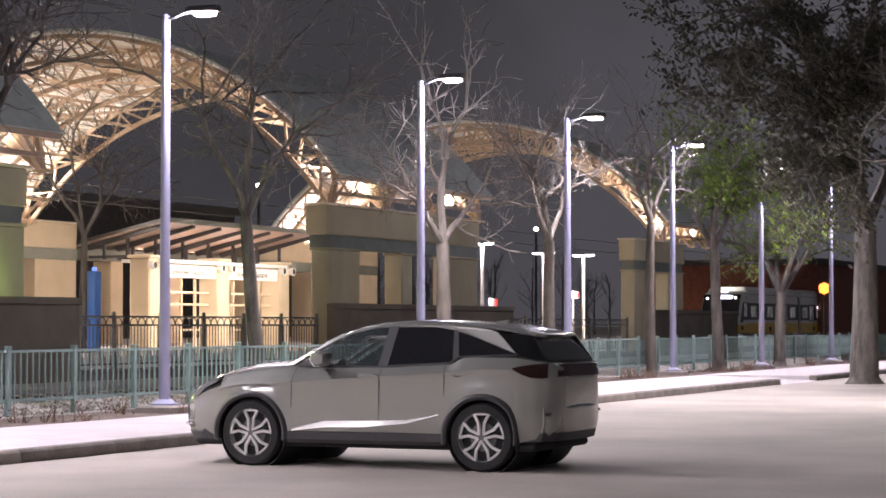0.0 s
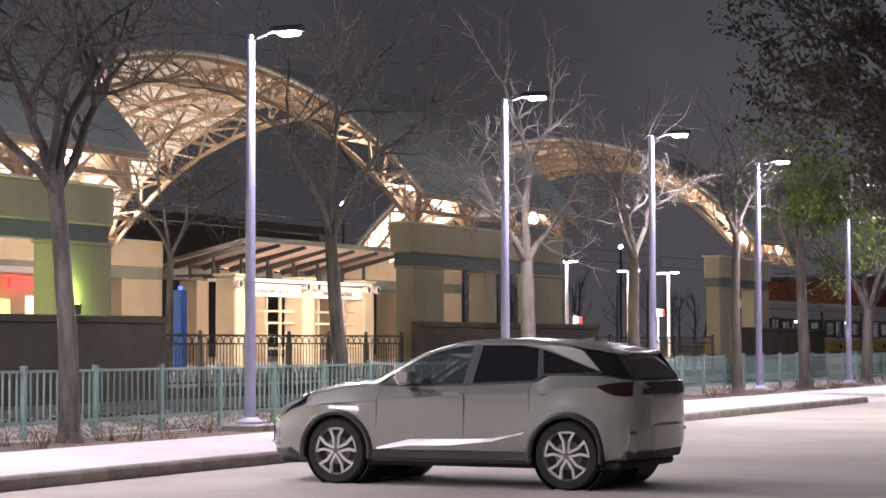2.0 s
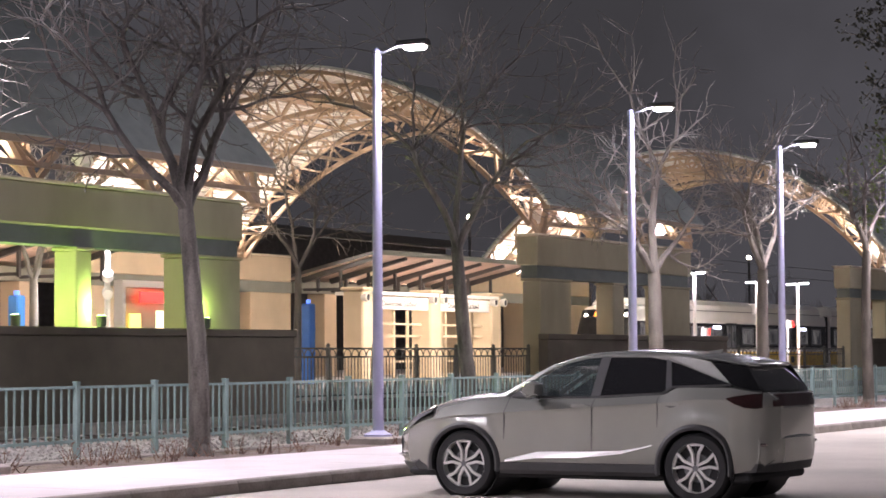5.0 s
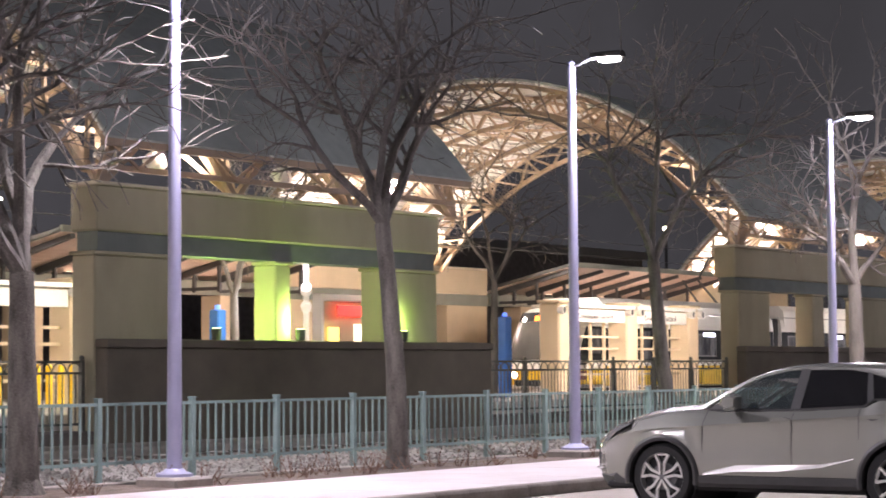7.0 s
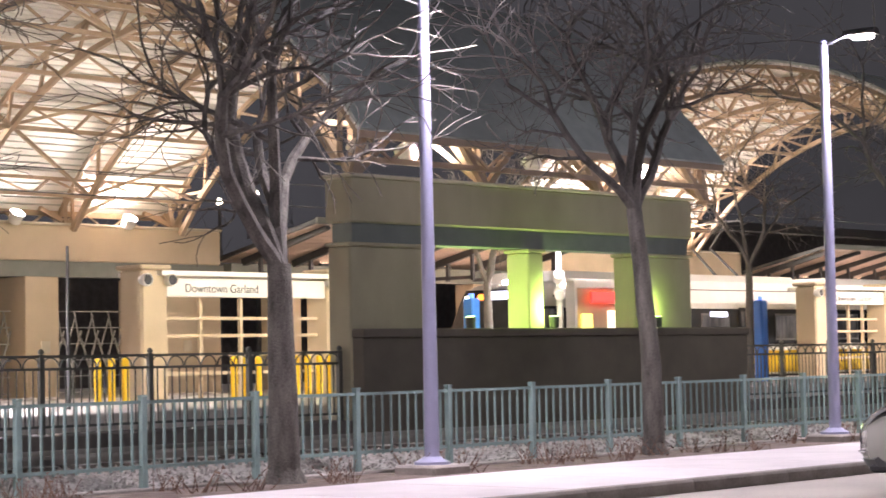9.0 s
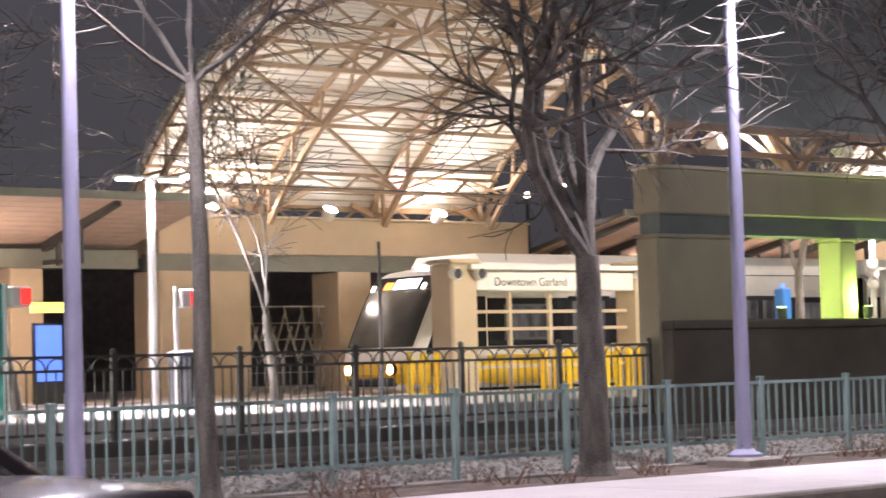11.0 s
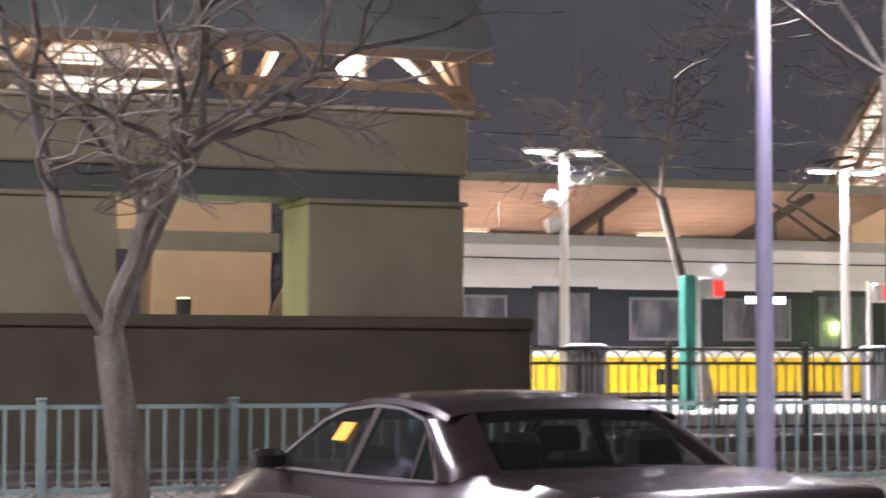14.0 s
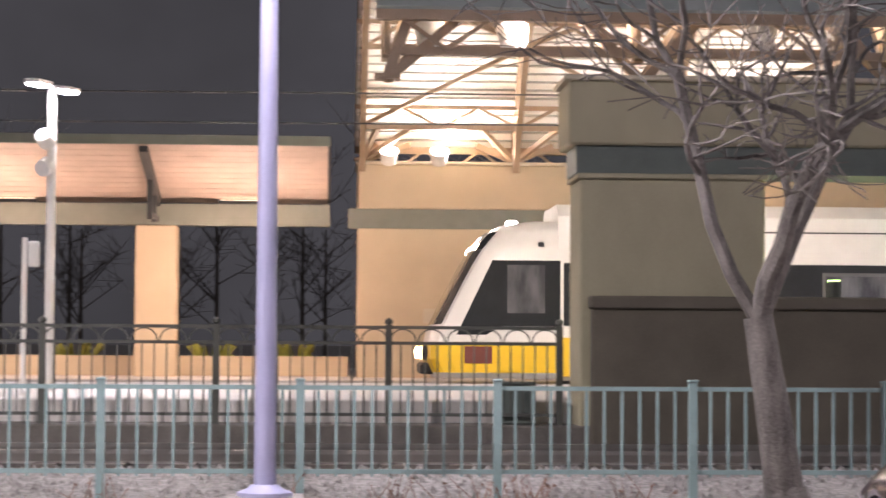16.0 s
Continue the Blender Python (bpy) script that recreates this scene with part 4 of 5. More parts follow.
def suv():
    g = thing("suv", "silver mid-size SUV parked nose-in at the kerb", "car", (21.62, 7.74, 0))
    hubs, r = (0.92, 3.73), 0.37
    width = curve([(-0.13, 0.46), (-0.11, 0.60), (-0.06, 0.70), (0.03, 0.78), (0.2, 0.85), (0.45, 0.90), (0.9, 0.935), (1.5, 0.93), (2.6, 0.925), (3.3, 0.93), (3.75, 0.935), (4.1, 0.905), (4.35, 0.85), (4.55, 0.76), (4.7, 0.63), (4.78, 0.50), (4.82, 0.38)])
    top = curve([(-0.13, 1.08), (-0.10, 1.13), (-0.04, 1.165), (0.15, 1.185), (0.5, 1.225), (1.0, 1.23), (1.15, 1.225), (1.32, 1.155), (2.0, 1.12), (3.1, 1.105), (3.3, 1.125), (3.55, 1.12), (3.8, 1.09), (4.1, 1.03), (4.35, 0.965), (4.55, 0.885), (4.7, 0.79), (4.78, 0.70), (4.82, 0.62)])
    crease = curve([(-0.13, 1.02), (0.4, 1.09), (0.9, 1.10), (1.3, 1.06), (1.77, 1.035), (2.32, 1.0), (2.87, 0.965), (3.44, 0.93), (3.88, 0.905), (4.3, 0.84), (4.6, 0.72), (4.82, 0.55)])
    low = curve([(-0.13, 0.60), (-0.08, 0.46), (0.05, 0.38), (0.3, 0.34), (0.5, 0.31), (4.2, 0.30), (4.5, 0.33), (4.82, 0.40)])
    inset = curve([(-0.13, 0.02), (0.3, 0.05), (1.2, 0.08), (2.0, 0.115), (2.8, 0.15), (3.3, 0.18), (3.9, 0.20), (4.5, 0.16), (4.82, 0.05)])
    crown = curve([(-0.13, 0.0), (0.3, 0.0), (3.2, 0.0), (3.4, 0.05), (4.0, 0.065), (4.5, 0.05), (4.82, 0.02)])
    body = car_body(SILVER, g, steps(-0.13, 4.82, 96, -0.11, -0.08, 4.79), hubs, r, width, top, crease, low, inset, crown)

    def at(y, z):
        return width(y) - inset(y) - 0.43 * max(0.0, z - 1.11) - 0.004
    part("floor_pan", box(-0.84, 0.84, 0.2, 4.5, 0.22, 0.315, bevel=0.03), BLACK, g, "black underbody")
    # cabin
    zc = curve([(0.34, 1.475), (0.5, 1.515), (0.65, 1.545), (0.92, 1.585), (1.19, 1.612), (1.59, 1.635), (2.01, 1.63), (2.3, 1.61), (2.55, 1.565), (2.78, 1.49)])
    ze = curve([(0.34, 1.46), (0.6, 1.49), (0.9, 1.53), (1.3, 1.56), (1.7, 1.572), (2.1, 1.572), (2.35, 1.55), (2.6, 1.49), (2.78, 1.41)])
    rings = []
    for y in steps(0.34, 2.78, 34):
        e, c = ze(y), zc(y)
        w = at(min(max(y, 0.7), 3.0), e)
        rings.append([(-w, y, e), (-w + 0.03, y, e + (c - e) * 0.45), (-w * 0.72, y, e + (c - e) * 0.85), (0, y, c), (w * 0.72, y, e + (c - e) * 0.85), (w - 0.03, y, e + (c - e) * 0.45), (w, y, e), (w * 0.9, y, e - 0.012), (0, y, c - 0.04), (-w * 0.9, y, e - 0.012)])
    part("roof", Shape().rings(rings), SILVER, g, smooth=True)
    part("headliner", Shape().rings([[(-0.55, y, ze(y) - 0.02), (0.55, y, ze(y) - 0.02), (0.55, y, ze(y) - 0.035), (-0.55, y, ze(y) - 0.035)] for y in steps(0.7, 2.6, 8)]), SEATCLOTH, g)
    wsl = steps(2.74, 3.42, 8)
    zw = curve([(2.74, 1.50), (3.0, 1.375), (3.42, 1.15)])
    part("windscreen", Shape().rings([[(-at(y, zw(y)) + 0.03, y, zw(y) - 0.03), (0, y + 0.08, zw(y) + 0.0), (at(y, zw(y)) - 0.03, y, zw(y) - 0.03)] for y in wsl], close=False, caps=False), CARGLASS, g, "raked windscreen", True)
    part("cowl", box(-0.72, 0.72, 3.05, 3.50, 1.0, 1.12, bevel=0.03), PLASTIC, g)
    part("rear_window", Shape().rings([[(-w, y, z), (0, y - 0.05, z + 0.01), (w, y, z), (w, y + 0.03, z - 0.02), (0, y + 0.0, z - 0.02), (-w, y + 0.03, z - 0.02)] for y, z, w in ((0.40, 1.465, 0.60), (0.22, 1.33, 0.64), (0.04, 1.185, 0.68))]), DARKCARGLASS, g, "dark rear window", True)
    part("spoiler", Shape().rings([[(x, 0.24 + abs(x) * 0.12, 1.465), (x, 0.26 + abs(x) * 0.12, 1.485), (x, 0.62, 1.535 - abs(x) * 0.05), (x, 0.62, 1.49 - abs(x) * 0.05), (x, 0.3 + abs(x) * 0.12, 1.45)] for x in (-0.62, -0.4, -0.2, 0, 0.2, 0.4, 0.62)]), SILVER, g, "roof spoiler", True)
    for s in (-1, 1):
        for h in hubs:
            wheel_liner(body, s, h, r, width(h))
            arch_trim(body, s, h, r, width(h) + 0.022, 0.062)
            wheel(g, s * (width(h) - 0.118), h, r, s)
        part("door_window", car_side(s, at, [(3.22, 1.115), (2.60, 1.475), (2.30, 1.54), (2.13, 1.548), (2.19, 1.115)], th=0.006), CARGLASS, g, "tinted front side window")
        part("privacy_window", car_side(s, at, [(2.10, 1.12), (2.05, 1.55), (1.55, 1.548), (1.34, 1.51), (1.29, 1.17)], th=0.006), DARKCARGLASS, g, "dark privacy window")
        part("quarter_window", car_side(s, at, [(1.24, 1.235), (1.29, 1.495), (1.15, 1.455), (0.88, 1.36), (0.56, 1.255), (0.8, 1.235)], th=0.006), DARKCARGLASS, g, "dark quarter window")
        part("door_pillar", car_side(s, at, [(2.205, 1.115), (2.145, 1.56), (2.03, 1.56), (2.09, 1.115)], 0.004), PLASTIC, g)
        part("door_pillar", car_side(s, at, [(1.30, 1.17), (1.345, 1.53), (1.29, 1.51), (1.235, 1.225)], 0.004), PLASTIC, g)
        part("mirror_panel", car_side(s, at, [(3.24, 1.112), (2.98, 1.26), (2.93, 1.112)], 0.004), PLASTIC, g)
        # bright painted rails along the roof and down the windscreen
        part("roof_rail", car_side(s, at, [(2.80, 1.405), (2.60, 1.478), (2.30, 1.543), (2.10, 1.552), (1.55, 1.552), (1.34, 1.515), (1.34, 1.562), (1.7, 1.578), (2.1, 1.578), (2.35, 1.556), (2.60, 1.50), (2.80, 1.43)], 0.003), SILVER, g)
        part("windscreen_pillar", Shape().rings([[(s * (at(y, z) + 0.004), y, z), (s * (at(y, z) - 0.03), y + 0.02, z + 0.035), (s * (at(y, z) - 0.07), y + 0.02, z + 0.02), (s * (at(y, z) - 0.04), y, z - 0.01)] for y, z in ((2.70, 1.45), (2.85, 1.375), (3.05, 1.265), (3.30, 1.12), (3.40, 1.09))]), SILVER, g, smooth=True)
        part("rear_pillar", car_side(s, at, [(1.40, 1.535), (1.15, 1.465), (0.88, 1.37), (0.56, 1.265), (0.70, 1.385), (0.82, 1.495), (1.0, 1.535), (1.38, 1.565)], 0.003, 0.03), SILVER, g)
        part("black_quarter", car_side(s, at, [(0.80, 1.485), (0.68, 1.375), (0.55, 1.262), (0.40, 1.225), (0.40, 1.465)], -0.002, 0.03), PIANO, g, "gloss black rear quarter")
        part("black_quarter", car_side(s, at, [(0.40, 1.465), (0.40, 1.225), (0.20, 1.195), (0.06, 1.19), (0.33, 1.455)], -0.002, 0.03), PIANO, g)
        part("belt_trim", car_line(s, at, [(3.2, 1.112), (2.2, 1.118), (1.34, 1.16), (1.22, 1.23), (0.55, 1.25)], 0.022), PLASTIC, g, "dark belt line trim")
        m = part("wing_mirror", Shape().rings([[(s * (0.86 + a), 2.82 + b * k, 1.205 + c * k) for b, c in ((-0.09, -0.07), (0.06, -0.10), (0.13, -0.03), (0.10, 0.07), (0.0, 0.10), (-0.10, 0.06))] for a, k in ((0, 0.4), (0.05, 0.95), (0.16, 1.0), (0.21, 0.65))]), SILVER, g, "silver wing mirror", True)
        part("mirror_arm", Shape().bar((s * 0.80, 2.86, 1.12), (s * 0.92, 2.83, 1.13), 0.08, 0.05), PLASTIC, m)
        for hy, hz in ((2.28, 1.02), (1.20, 1.05)):
            hd = part("door_handle", Shape().rings([[(s * (width(hy) - 0.03 + o), hy + b, hz + c) for b, c in ((-0.13, 0), (-0.06, -0.022), (0.08, -0.018), (0.13, 0), (0.08, 0.02), (-0.06, 0.02))] for o in (0, 0.032, 0.04)]), SILVER, g, smooth=True)
            part("handle_recess", Shape().rings([[(s * (width(hy) - 0.05 + o), hy + b, hz + c - 0.012) for b, c in ((-0.09, 0), (0, -0.035), (0.09, 0), (0, 0.035))] for o in (0, 0.036)]), PLASTIC, hd)
        for dy in (3.22, 2.14, 1.36):
            part("door_gap", Shape().rings([[(s * (width(dy) + a + 0.002), dy + o + b, z) for o in (-0.004, 0.004)] + [(s * (width(dy) + a - 0.02), dy + o + b, z) for o in (0.004, -0.004)] for a, b, z in ((-0.004, 0, 0.48), (0.0, 0, 0.62), (-0.010, 0, crease(dy) - 0.05), (-0.003, 0, crease(dy)), (-inset(dy), 0, top(dy)))]), PLASTIC, g)
        # Bright alloy ledge imitates the reflection on the upward-facing sill paint.
        lower = [(3.20, 0.40), (2.8, 0.445), (2.3, 0.455), (1.8, 0.505), (1.42, 0.60)]
        upper = [(3.20, 0.425), (2.8, 0.515), (2.3, 0.525), (1.8, 0.54), (1.42, 0.605)]
        part("sill_highlight", Shape().rings([[(s * (width(y) + 0.032 - 0.02 * i / 4), y, za), (s * (width(y) + 0.028 - 0.02 * i / 4), y, za + 0.01), (s * (width(y) - 0.004), y, zb), (s * (width(y) - 0.05), y, zb), (s * (width(y) - 0.05), y, za)] for i, ((y, za), (_, zb)) in enumerate(zip(lower, upper))]), ALLOY, body, "alloy sill ledge standing for the paint's bright reflection")
        part("sill_trim", Shape().rings([[(s * (width(y) - 0.03), y, 0.265), (s * (width(y) + 0.012), y, 0.31), (s * (width(y) + 0.014), y, 0.385), (s * (width(y) - 0.05), y, 0.42), (s * (width(y) - 0.10), y, 0.27)] for y in steps(1.36, 3.28, 12)]), CLADDING, body, "dark grey sill trim", True)
        part("tail_light", Shape().rings([[(s * (width(y) + 0.010 - k), y, z) for k, z in ((0.0, za), (0.004, (za + zb) / 2), (0.03, zb), (0.06, zb), (0.05, za))] for y, za, zb in ((0.56, 1.105, 1.115), (0.42, 1.05, 1.135), (0.26, 1.01, 1.15), (0.10, 1.0, 1.16), (0.02, 1.01, 1.165))]), TAIL, body, "dark red tail light", True)
        part("headlight", Shape().rings([[(s * (width(y) - inset(y) * k + 0.006), y, z) for k, z in ((0.05, top(y) - h - 0.02), (0.3, top(y) - 0.05), (0.95, top(y) - 0.004), (1.5, top(y) + 0.004), (1.5, top(y) - 0.03))] for y, h in ((4.20, 0.05), (4.35, 0.08), (4.50, 0.12), (4.62, 0.13), (4.70, 0.12))]), LENS, body, "clear headlight", True)
        part("fog_lamp", Shape().box(-0.05, 0.05, -0.05, 0.04, -0.012, 0.012, bevel=0.005), CHROME, body).location = (s * 0.66, 4.66, 0.45)
        part("reflector", Shape().box(-0.02, 0.02, -0.06, 0.06, -0.015, 0.015, bevel=0.005), TAIL, body).location = (s * 0.77, 0.235, 0.62)
    part("front_lip", Shape().rings([[(x, 4.80 - abs(x) ** 3 * 0.75, 0.27), (x, 4.86 - abs(x) ** 3 * 0.75, 0.36), (x, 4.80 - abs(x) ** 3 * 0.75, 0.41), (x, 4.5 - abs(x) ** 3 * 0.75, 0.3)] for x in [-0.84 + 1.68 * i / 14 for i in range(15)]]), CLADDING, body, "dark lower front lip", True)
    part("rear_bumper", Shape().rings([[(x, abs(x) ** 4 * 0.55 - 0.12, 0.40), (x, abs(x) ** 4 * 0.55 - 0.16, 0.52), (x, abs(x) ** 4 * 0.55 - 0.16, 0.68), (x, abs(x) ** 4 * 0.55 - 0.11, 0.73), (x, abs(x) ** 4 * 0.55 + 0.1, 0.70), (x, abs(x) ** 4 * 0.55 + 0.1, 0.38)] for x in [-0.80 + 1.6 * i / 16 for i in range(17)]]), SILVER, body, "rear bumper", True)
    part("rear_valance", Shape().rings([[(x, abs(x) ** 4 * 0.55 - 0.10, 0.33), (x, abs(x) ** 4 * 0.55 - 0.135, 0.42), (x, abs(x) ** 4 * 0.55 + 0.2, 0.45), (x, abs(x) ** 4 * 0.55 + 0.2, 0.32)] for x in [-0.80 + 1.6 * i / 16 for i in range(17)]]), CLADDING, body, "dark rear valance")
    off = curve([(0.4, 0.0), (0.6, 0.025), (0.74, 0.13)])
    part("tail_light_bar", Shape().rings([[(x, off(abs(x)) + y, z) for y, z in ((-0.145, 1.02), (-0.14, 1.08), (-0.11, 1.15), (-0.02, 1.16), (-0.02, 1.02))] for x in [-0.70 + 1.4 * i / 20 for i in range(21)]]), TAILBAR, body, "dark tail light bar across the hatch", True)
    part("grille", Shape().rings([[(x, 4.845 - abs(x) ** 2 * 0.30, 0.42), (x, 4.855 - abs(x) ** 2 * 0.30, 0.6), (x, 4.80 - abs(x) ** 2 * 0.30, 0.78), (x, 4.6, 0.78), (x, 4.6, 0.42)] for x in (-0.56, -0.4, -0.2, 0, 0.2, 0.4, 0.56)]), PLASTIC, body, "black spindle grille", True)
    part("roof_antenna", Shape().rings([[(-0.03, 0.98, 1.58), (0.03, 0.98, 1.58), (0, 0.96, 1.635)], [(-0.02, 1.16, 1.60), (0.02, 1.16, 1.60), (0, 1.14, 1.612)]]), SILVER, g)
    # the tail is drawn in towards the rear axle
    for ob in g.children_recursive:
        if ob.data and ob.location.length < 1e-6 and not ob.parent.name.startswith("wheel"):
            for v in ob.data.vertices:
                if v.co.y < 0.6:
                    v.co.y = 0.6 - (0.6 - v.co.y) * 0.66
    car_seats(g, (2.45, 1.5), 1.34, (2.92, 1.02))
    part("dashboard", box(-0.7, 0.7, 2.98, 3.4, 0.7, 1.09, bevel=0.06), PLASTIC, g)


def sedan():
    g = thing("sedan", "dark maroon sedan with an orange tag on its side window", "car", (4.45, 8.13, 0), 6.1)
    hubs, r = (1.0, 3.85), 0.325
    width = curve([(-0.25, 0.62), (-0.2, 0.74), (-0.08, 0.82), (0.3, 0.87), (1.0, 0.90), (2.5, 0.90), (3.6, 0.895), (4.2, 0.85), (4.55, 0.74), (4.72, 0.55)])
    top = curve([(-0.25, 0.88), (-0.22, 0.98), (-0.12, 1.02), (0.3, 1.045), (0.9, 1.065), (1.2, 1.02), (2.0, 0.995), (3.2, 0.985), (3.45, 0.985), (4.0, 0.90), (4.45, 0.78), (4.72, 0.60)])
    crease = curve([(-0.25, 0.82), (0.5, 0.90), (1.5, 0.89), (3.0, 0.87), (4.0, 0.80), (4.72, 0.5)])
    low = curve([(-0.25, 0.42), (-0.1, 0.30), (0.3, 0.24), (4.3, 0.22), (4.72, 0.32)])
    inset = curve([(-0.25, 0.04), (0.5, 0.12), (1.0, 0.12), (1.4, 0.10), (3.2, 0.09), (4.2, 0.12), (4.72, 0.05)])
    crown = curve([(-0.25, 0.01), (0.6, 0.03), (0.95, 0.02), (1.0, 0.0), (3.3, 0.0), (3.5, 0.04), (4.72, 0.03)])
    body = car_body(MAROON, g, steps(-0.25, 4.72, 80, -0.22, -0.18), hubs, r, width, top, crease, low, inset, crown, 0.012)
    slope = 0.55

    def at(y, z):
        return min(width(y) - inset(y), 0.80) - slope * max(0.0, z - 1.0) ** 1.12
    part("floor_pan", box(-0.80, 0.80, 0.1, 4.4, 0.17, 0.26, bevel=0.03), BLACK, g, "black underbody")
    zc = curve([(1.42, 1.345), (1.6, 1.395), (1.85, 1.425), (2.1, 1.435), (2.4, 1.43), (2.65, 1.40), (2.85, 1.35)])
    ze = curve([(1.42, 1.29), (1.7, 1.335), (2.1, 1.365), (2.4, 1.36), (2.65, 1.325), (2.85, 1.265)])
    rings = []
    for y in steps(1.42, 2.85, 24):
        e, c = ze(y), zc(y)
        w = at(y, e)
        rings.append([(-w, y, e), (-w + 0.02, y, e + (c - e) * 0.42), (-w * 0.8, y, e + (c - e) * 0.78), (-w * 0.4, y, e + (c - e) * 0.96), (0, y, c), (w * 0.4, y, e + (c - e) * 0.96), (w * 0.8, y, e + (c - e) * 0.78), (w - 0.02, y, e + (c - e) * 0.42), (w, y, e), (w * 0.9, y, e - 0.015), (0, y, c - 0.05), (-w * 0.9, y, e - 0.015)])
    part("roof", Shape().rings(rings), MAROON, g, smooth=True)
    part("headliner", Shape().rings([[(-0.5, y, ze(y) - 0.01), (0.5, y, ze(y) - 0.01), (0.5, y, ze(y) - 0.03), (-0.5, y, ze(y) - 0.03)] for y in steps(1.6, 2.75, 6)]), SEATCLOTH, g)
    zr = curve([(0.92, 1.075), (1.15, 1.20), (1.44, 1.345)])
    wr = curve([(0.92, 0.64), (1.15, 0.59), (1.44, 0.515)])
    part("rear_window", Shape().rings([[(-wr(y), y, zr(y) - 0.02), (-wr(y) * 0.55, y - 0.05, zr(y)), (0, y - 0.07, zr(y) + 0.006), (wr(y) * 0.55, y - 0.05, zr(y)), (wr(y), y, zr(y) - 0.02)] for y in steps(0.92, 1.44, 10)], close=False, caps=False), CLEARGLASS, g, "clear curved rear window", True)
    part("window_seal", Shape().tube((-0.64, 0.90, 1.065), (0, 0.83, 1.085), 0.012, n=6).tube((0, 0.83, 1.085), (0.64, 0.90, 1.065), 0.012, n=6), PLASTIC, g)
    zw = curve([(2.83, 1.345), (3.1, 1.21), (3.5, 0.99)])
    part("windscreen", Shape().rings([[(-at(y, zw(y)) + 0.02, y, zw(y) - 0.03), (0, y + 0.1, zw(y)), (at(y, zw(y)) - 0.02, y, zw(y) - 0.03)] for y in steps(2.83, 3.5, 8)], close=False, caps=False), CLEARGLASS, g, "raked windscreen", True)
    part("parcel_shelf", box(-0.62, 0.62, 0.86, 1.3, 0.93, 0.99, bevel=0.01), SEATCLOTH, g)
    part("dashboard", box(-0.68, 0.68, 2.95, 3.4, 0.6, 0.97, bevel=0.06), PLASTIC, g)
    for s in (-1, 1):
        for h in hubs:
            wheel_liner(body, s, h, r, width(h))
            wheel(g, s * (width(h) - 0.11), h, r, s, 0.21)
        part("front_window", car_side(s, at, [(3.30, 1.0), (2.82, 1.255), (2.62, 1.315), (2.30, 1.345), (2.30, 0.998)], th=0.005), CLEARGLASS, g, "clear front side window")
        part("rear_side_window", car_side(s, at, [(2.26, 0.998), (2.24, 1.345), (1.95, 1.335), (1.66, 1.285), (1.47, 1.19), (1.30, 1.03), (1.30, 1.005)], th=0.005), CLEARGLASS, g, "clear rear side window")
        part("door_pillar", car_side(s, at, [(2.31, 0.998), (2.275, 1.36), (2.205, 1.36), (2.24, 0.998)], 0.006, 0.03), PILLAR, g)
        part("quarter_divider", car_side(s, at, [(1.55, 1.0), (1.60, 1.265), (1.575, 1.255), (1.525, 1.0)], 0.004, 0.02), PILLAR, g)
        part("window_trim", car_line(s, at, [(3.32, 0.997), (2.3, 0.995), (1.28, 1.005), (1.28, 1.03), (1.46, 1.195), (1.65, 1.292), (1.95, 1.343), (2.28, 1.353), (2.63, 1.322), (2.84, 1.262), (3.32, 0.997)], 0.016), GREYBIN, g, "dull bright window trim")
        # rear pillar wraps from the side window round to the rear window
        rows = []
        for k in range(9):
            u = k / 8
            ya, za = 1.30 + 0.42 * u - 0.02, 1.0 + 0.31 * u ** 0.85
            yb, zb = 0.90 + 0.54 * u, 1.06 + 0.285 * u
            xa, xb = at(ya, za) + 0.002, wr(yb) - 0.005
            mid = ((xa + xb) / 2 + 0.055 * (1 - u * 0.4), (ya + yb) / 2 - 0.10 * (1 - u * 0.5), (za + zb) / 2)
            q1 = ((xa * 0.72 + mid[0] * 0.28) + 0.02, (ya * 0.6 + mid[1] * 0.4), (za * 0.6 + mid[2] * 0.4))
            q2 = ((xb * 0.6 + mid[0] * 0.4) + 0.012, (yb * 0.6 + mid[1] * 0.4) - 0.01, (zb * 0.6 + mid[2] * 0.4))
            rows.append([(s * a, b, c) for a, b, c in ((xa, ya, za), q1, mid, q2, (xb, yb, zb), (xb - 0.05, yb + 0.06, zb - 0.02), (xa - 0.04, ya, za))])
        part("rear_pillar", Shape().rings(rows), MAROON, g, smooth=True)
        part("windscreen_pillar", Shape().rings([[(s * (at(y, z) + 0.004), y, z), (s * (at(y, z) - 0.02), y + 0.02, z + 0.03), (s * (at(y, z) - 0.05), y + 0.02, z + 0.02), (s * (at(y, z) - 0.03), y, z - 0.01)] for y, z in ((2.72, 1.305), (2.84, 1.262), (3.0, 1.185), (3.3, 1.015), (3.5, 0.97))]), MAROON, g, smooth=True)
        part("wing_mirror", Shape().rings([[(s * (0.80 + a), 3.12 + b * k * 0.8, 1.045 + c * k * 0.75) for b, c in ((-0.07, -0.06), (0.05, -0.07), (0.08, 0.0), (0.05, 0.07), (-0.04, 0.08), (-0.08, 0.03))] for a, k in ((0, 0.5), (0.04, 0.95), (0.16, 1.0), (0.19, 0.7))]), PLASTIC, g, "black wing mirror", True)
        for hy in (2.42, 1.45):
            part("door_handle", Shape().box(-0.016, 0.016, -0.10, 0.10, -0.016, 0.016, bevel=0.007), MAROON, g).location = (s * (width(hy) - 0.004), hy, 0.86)
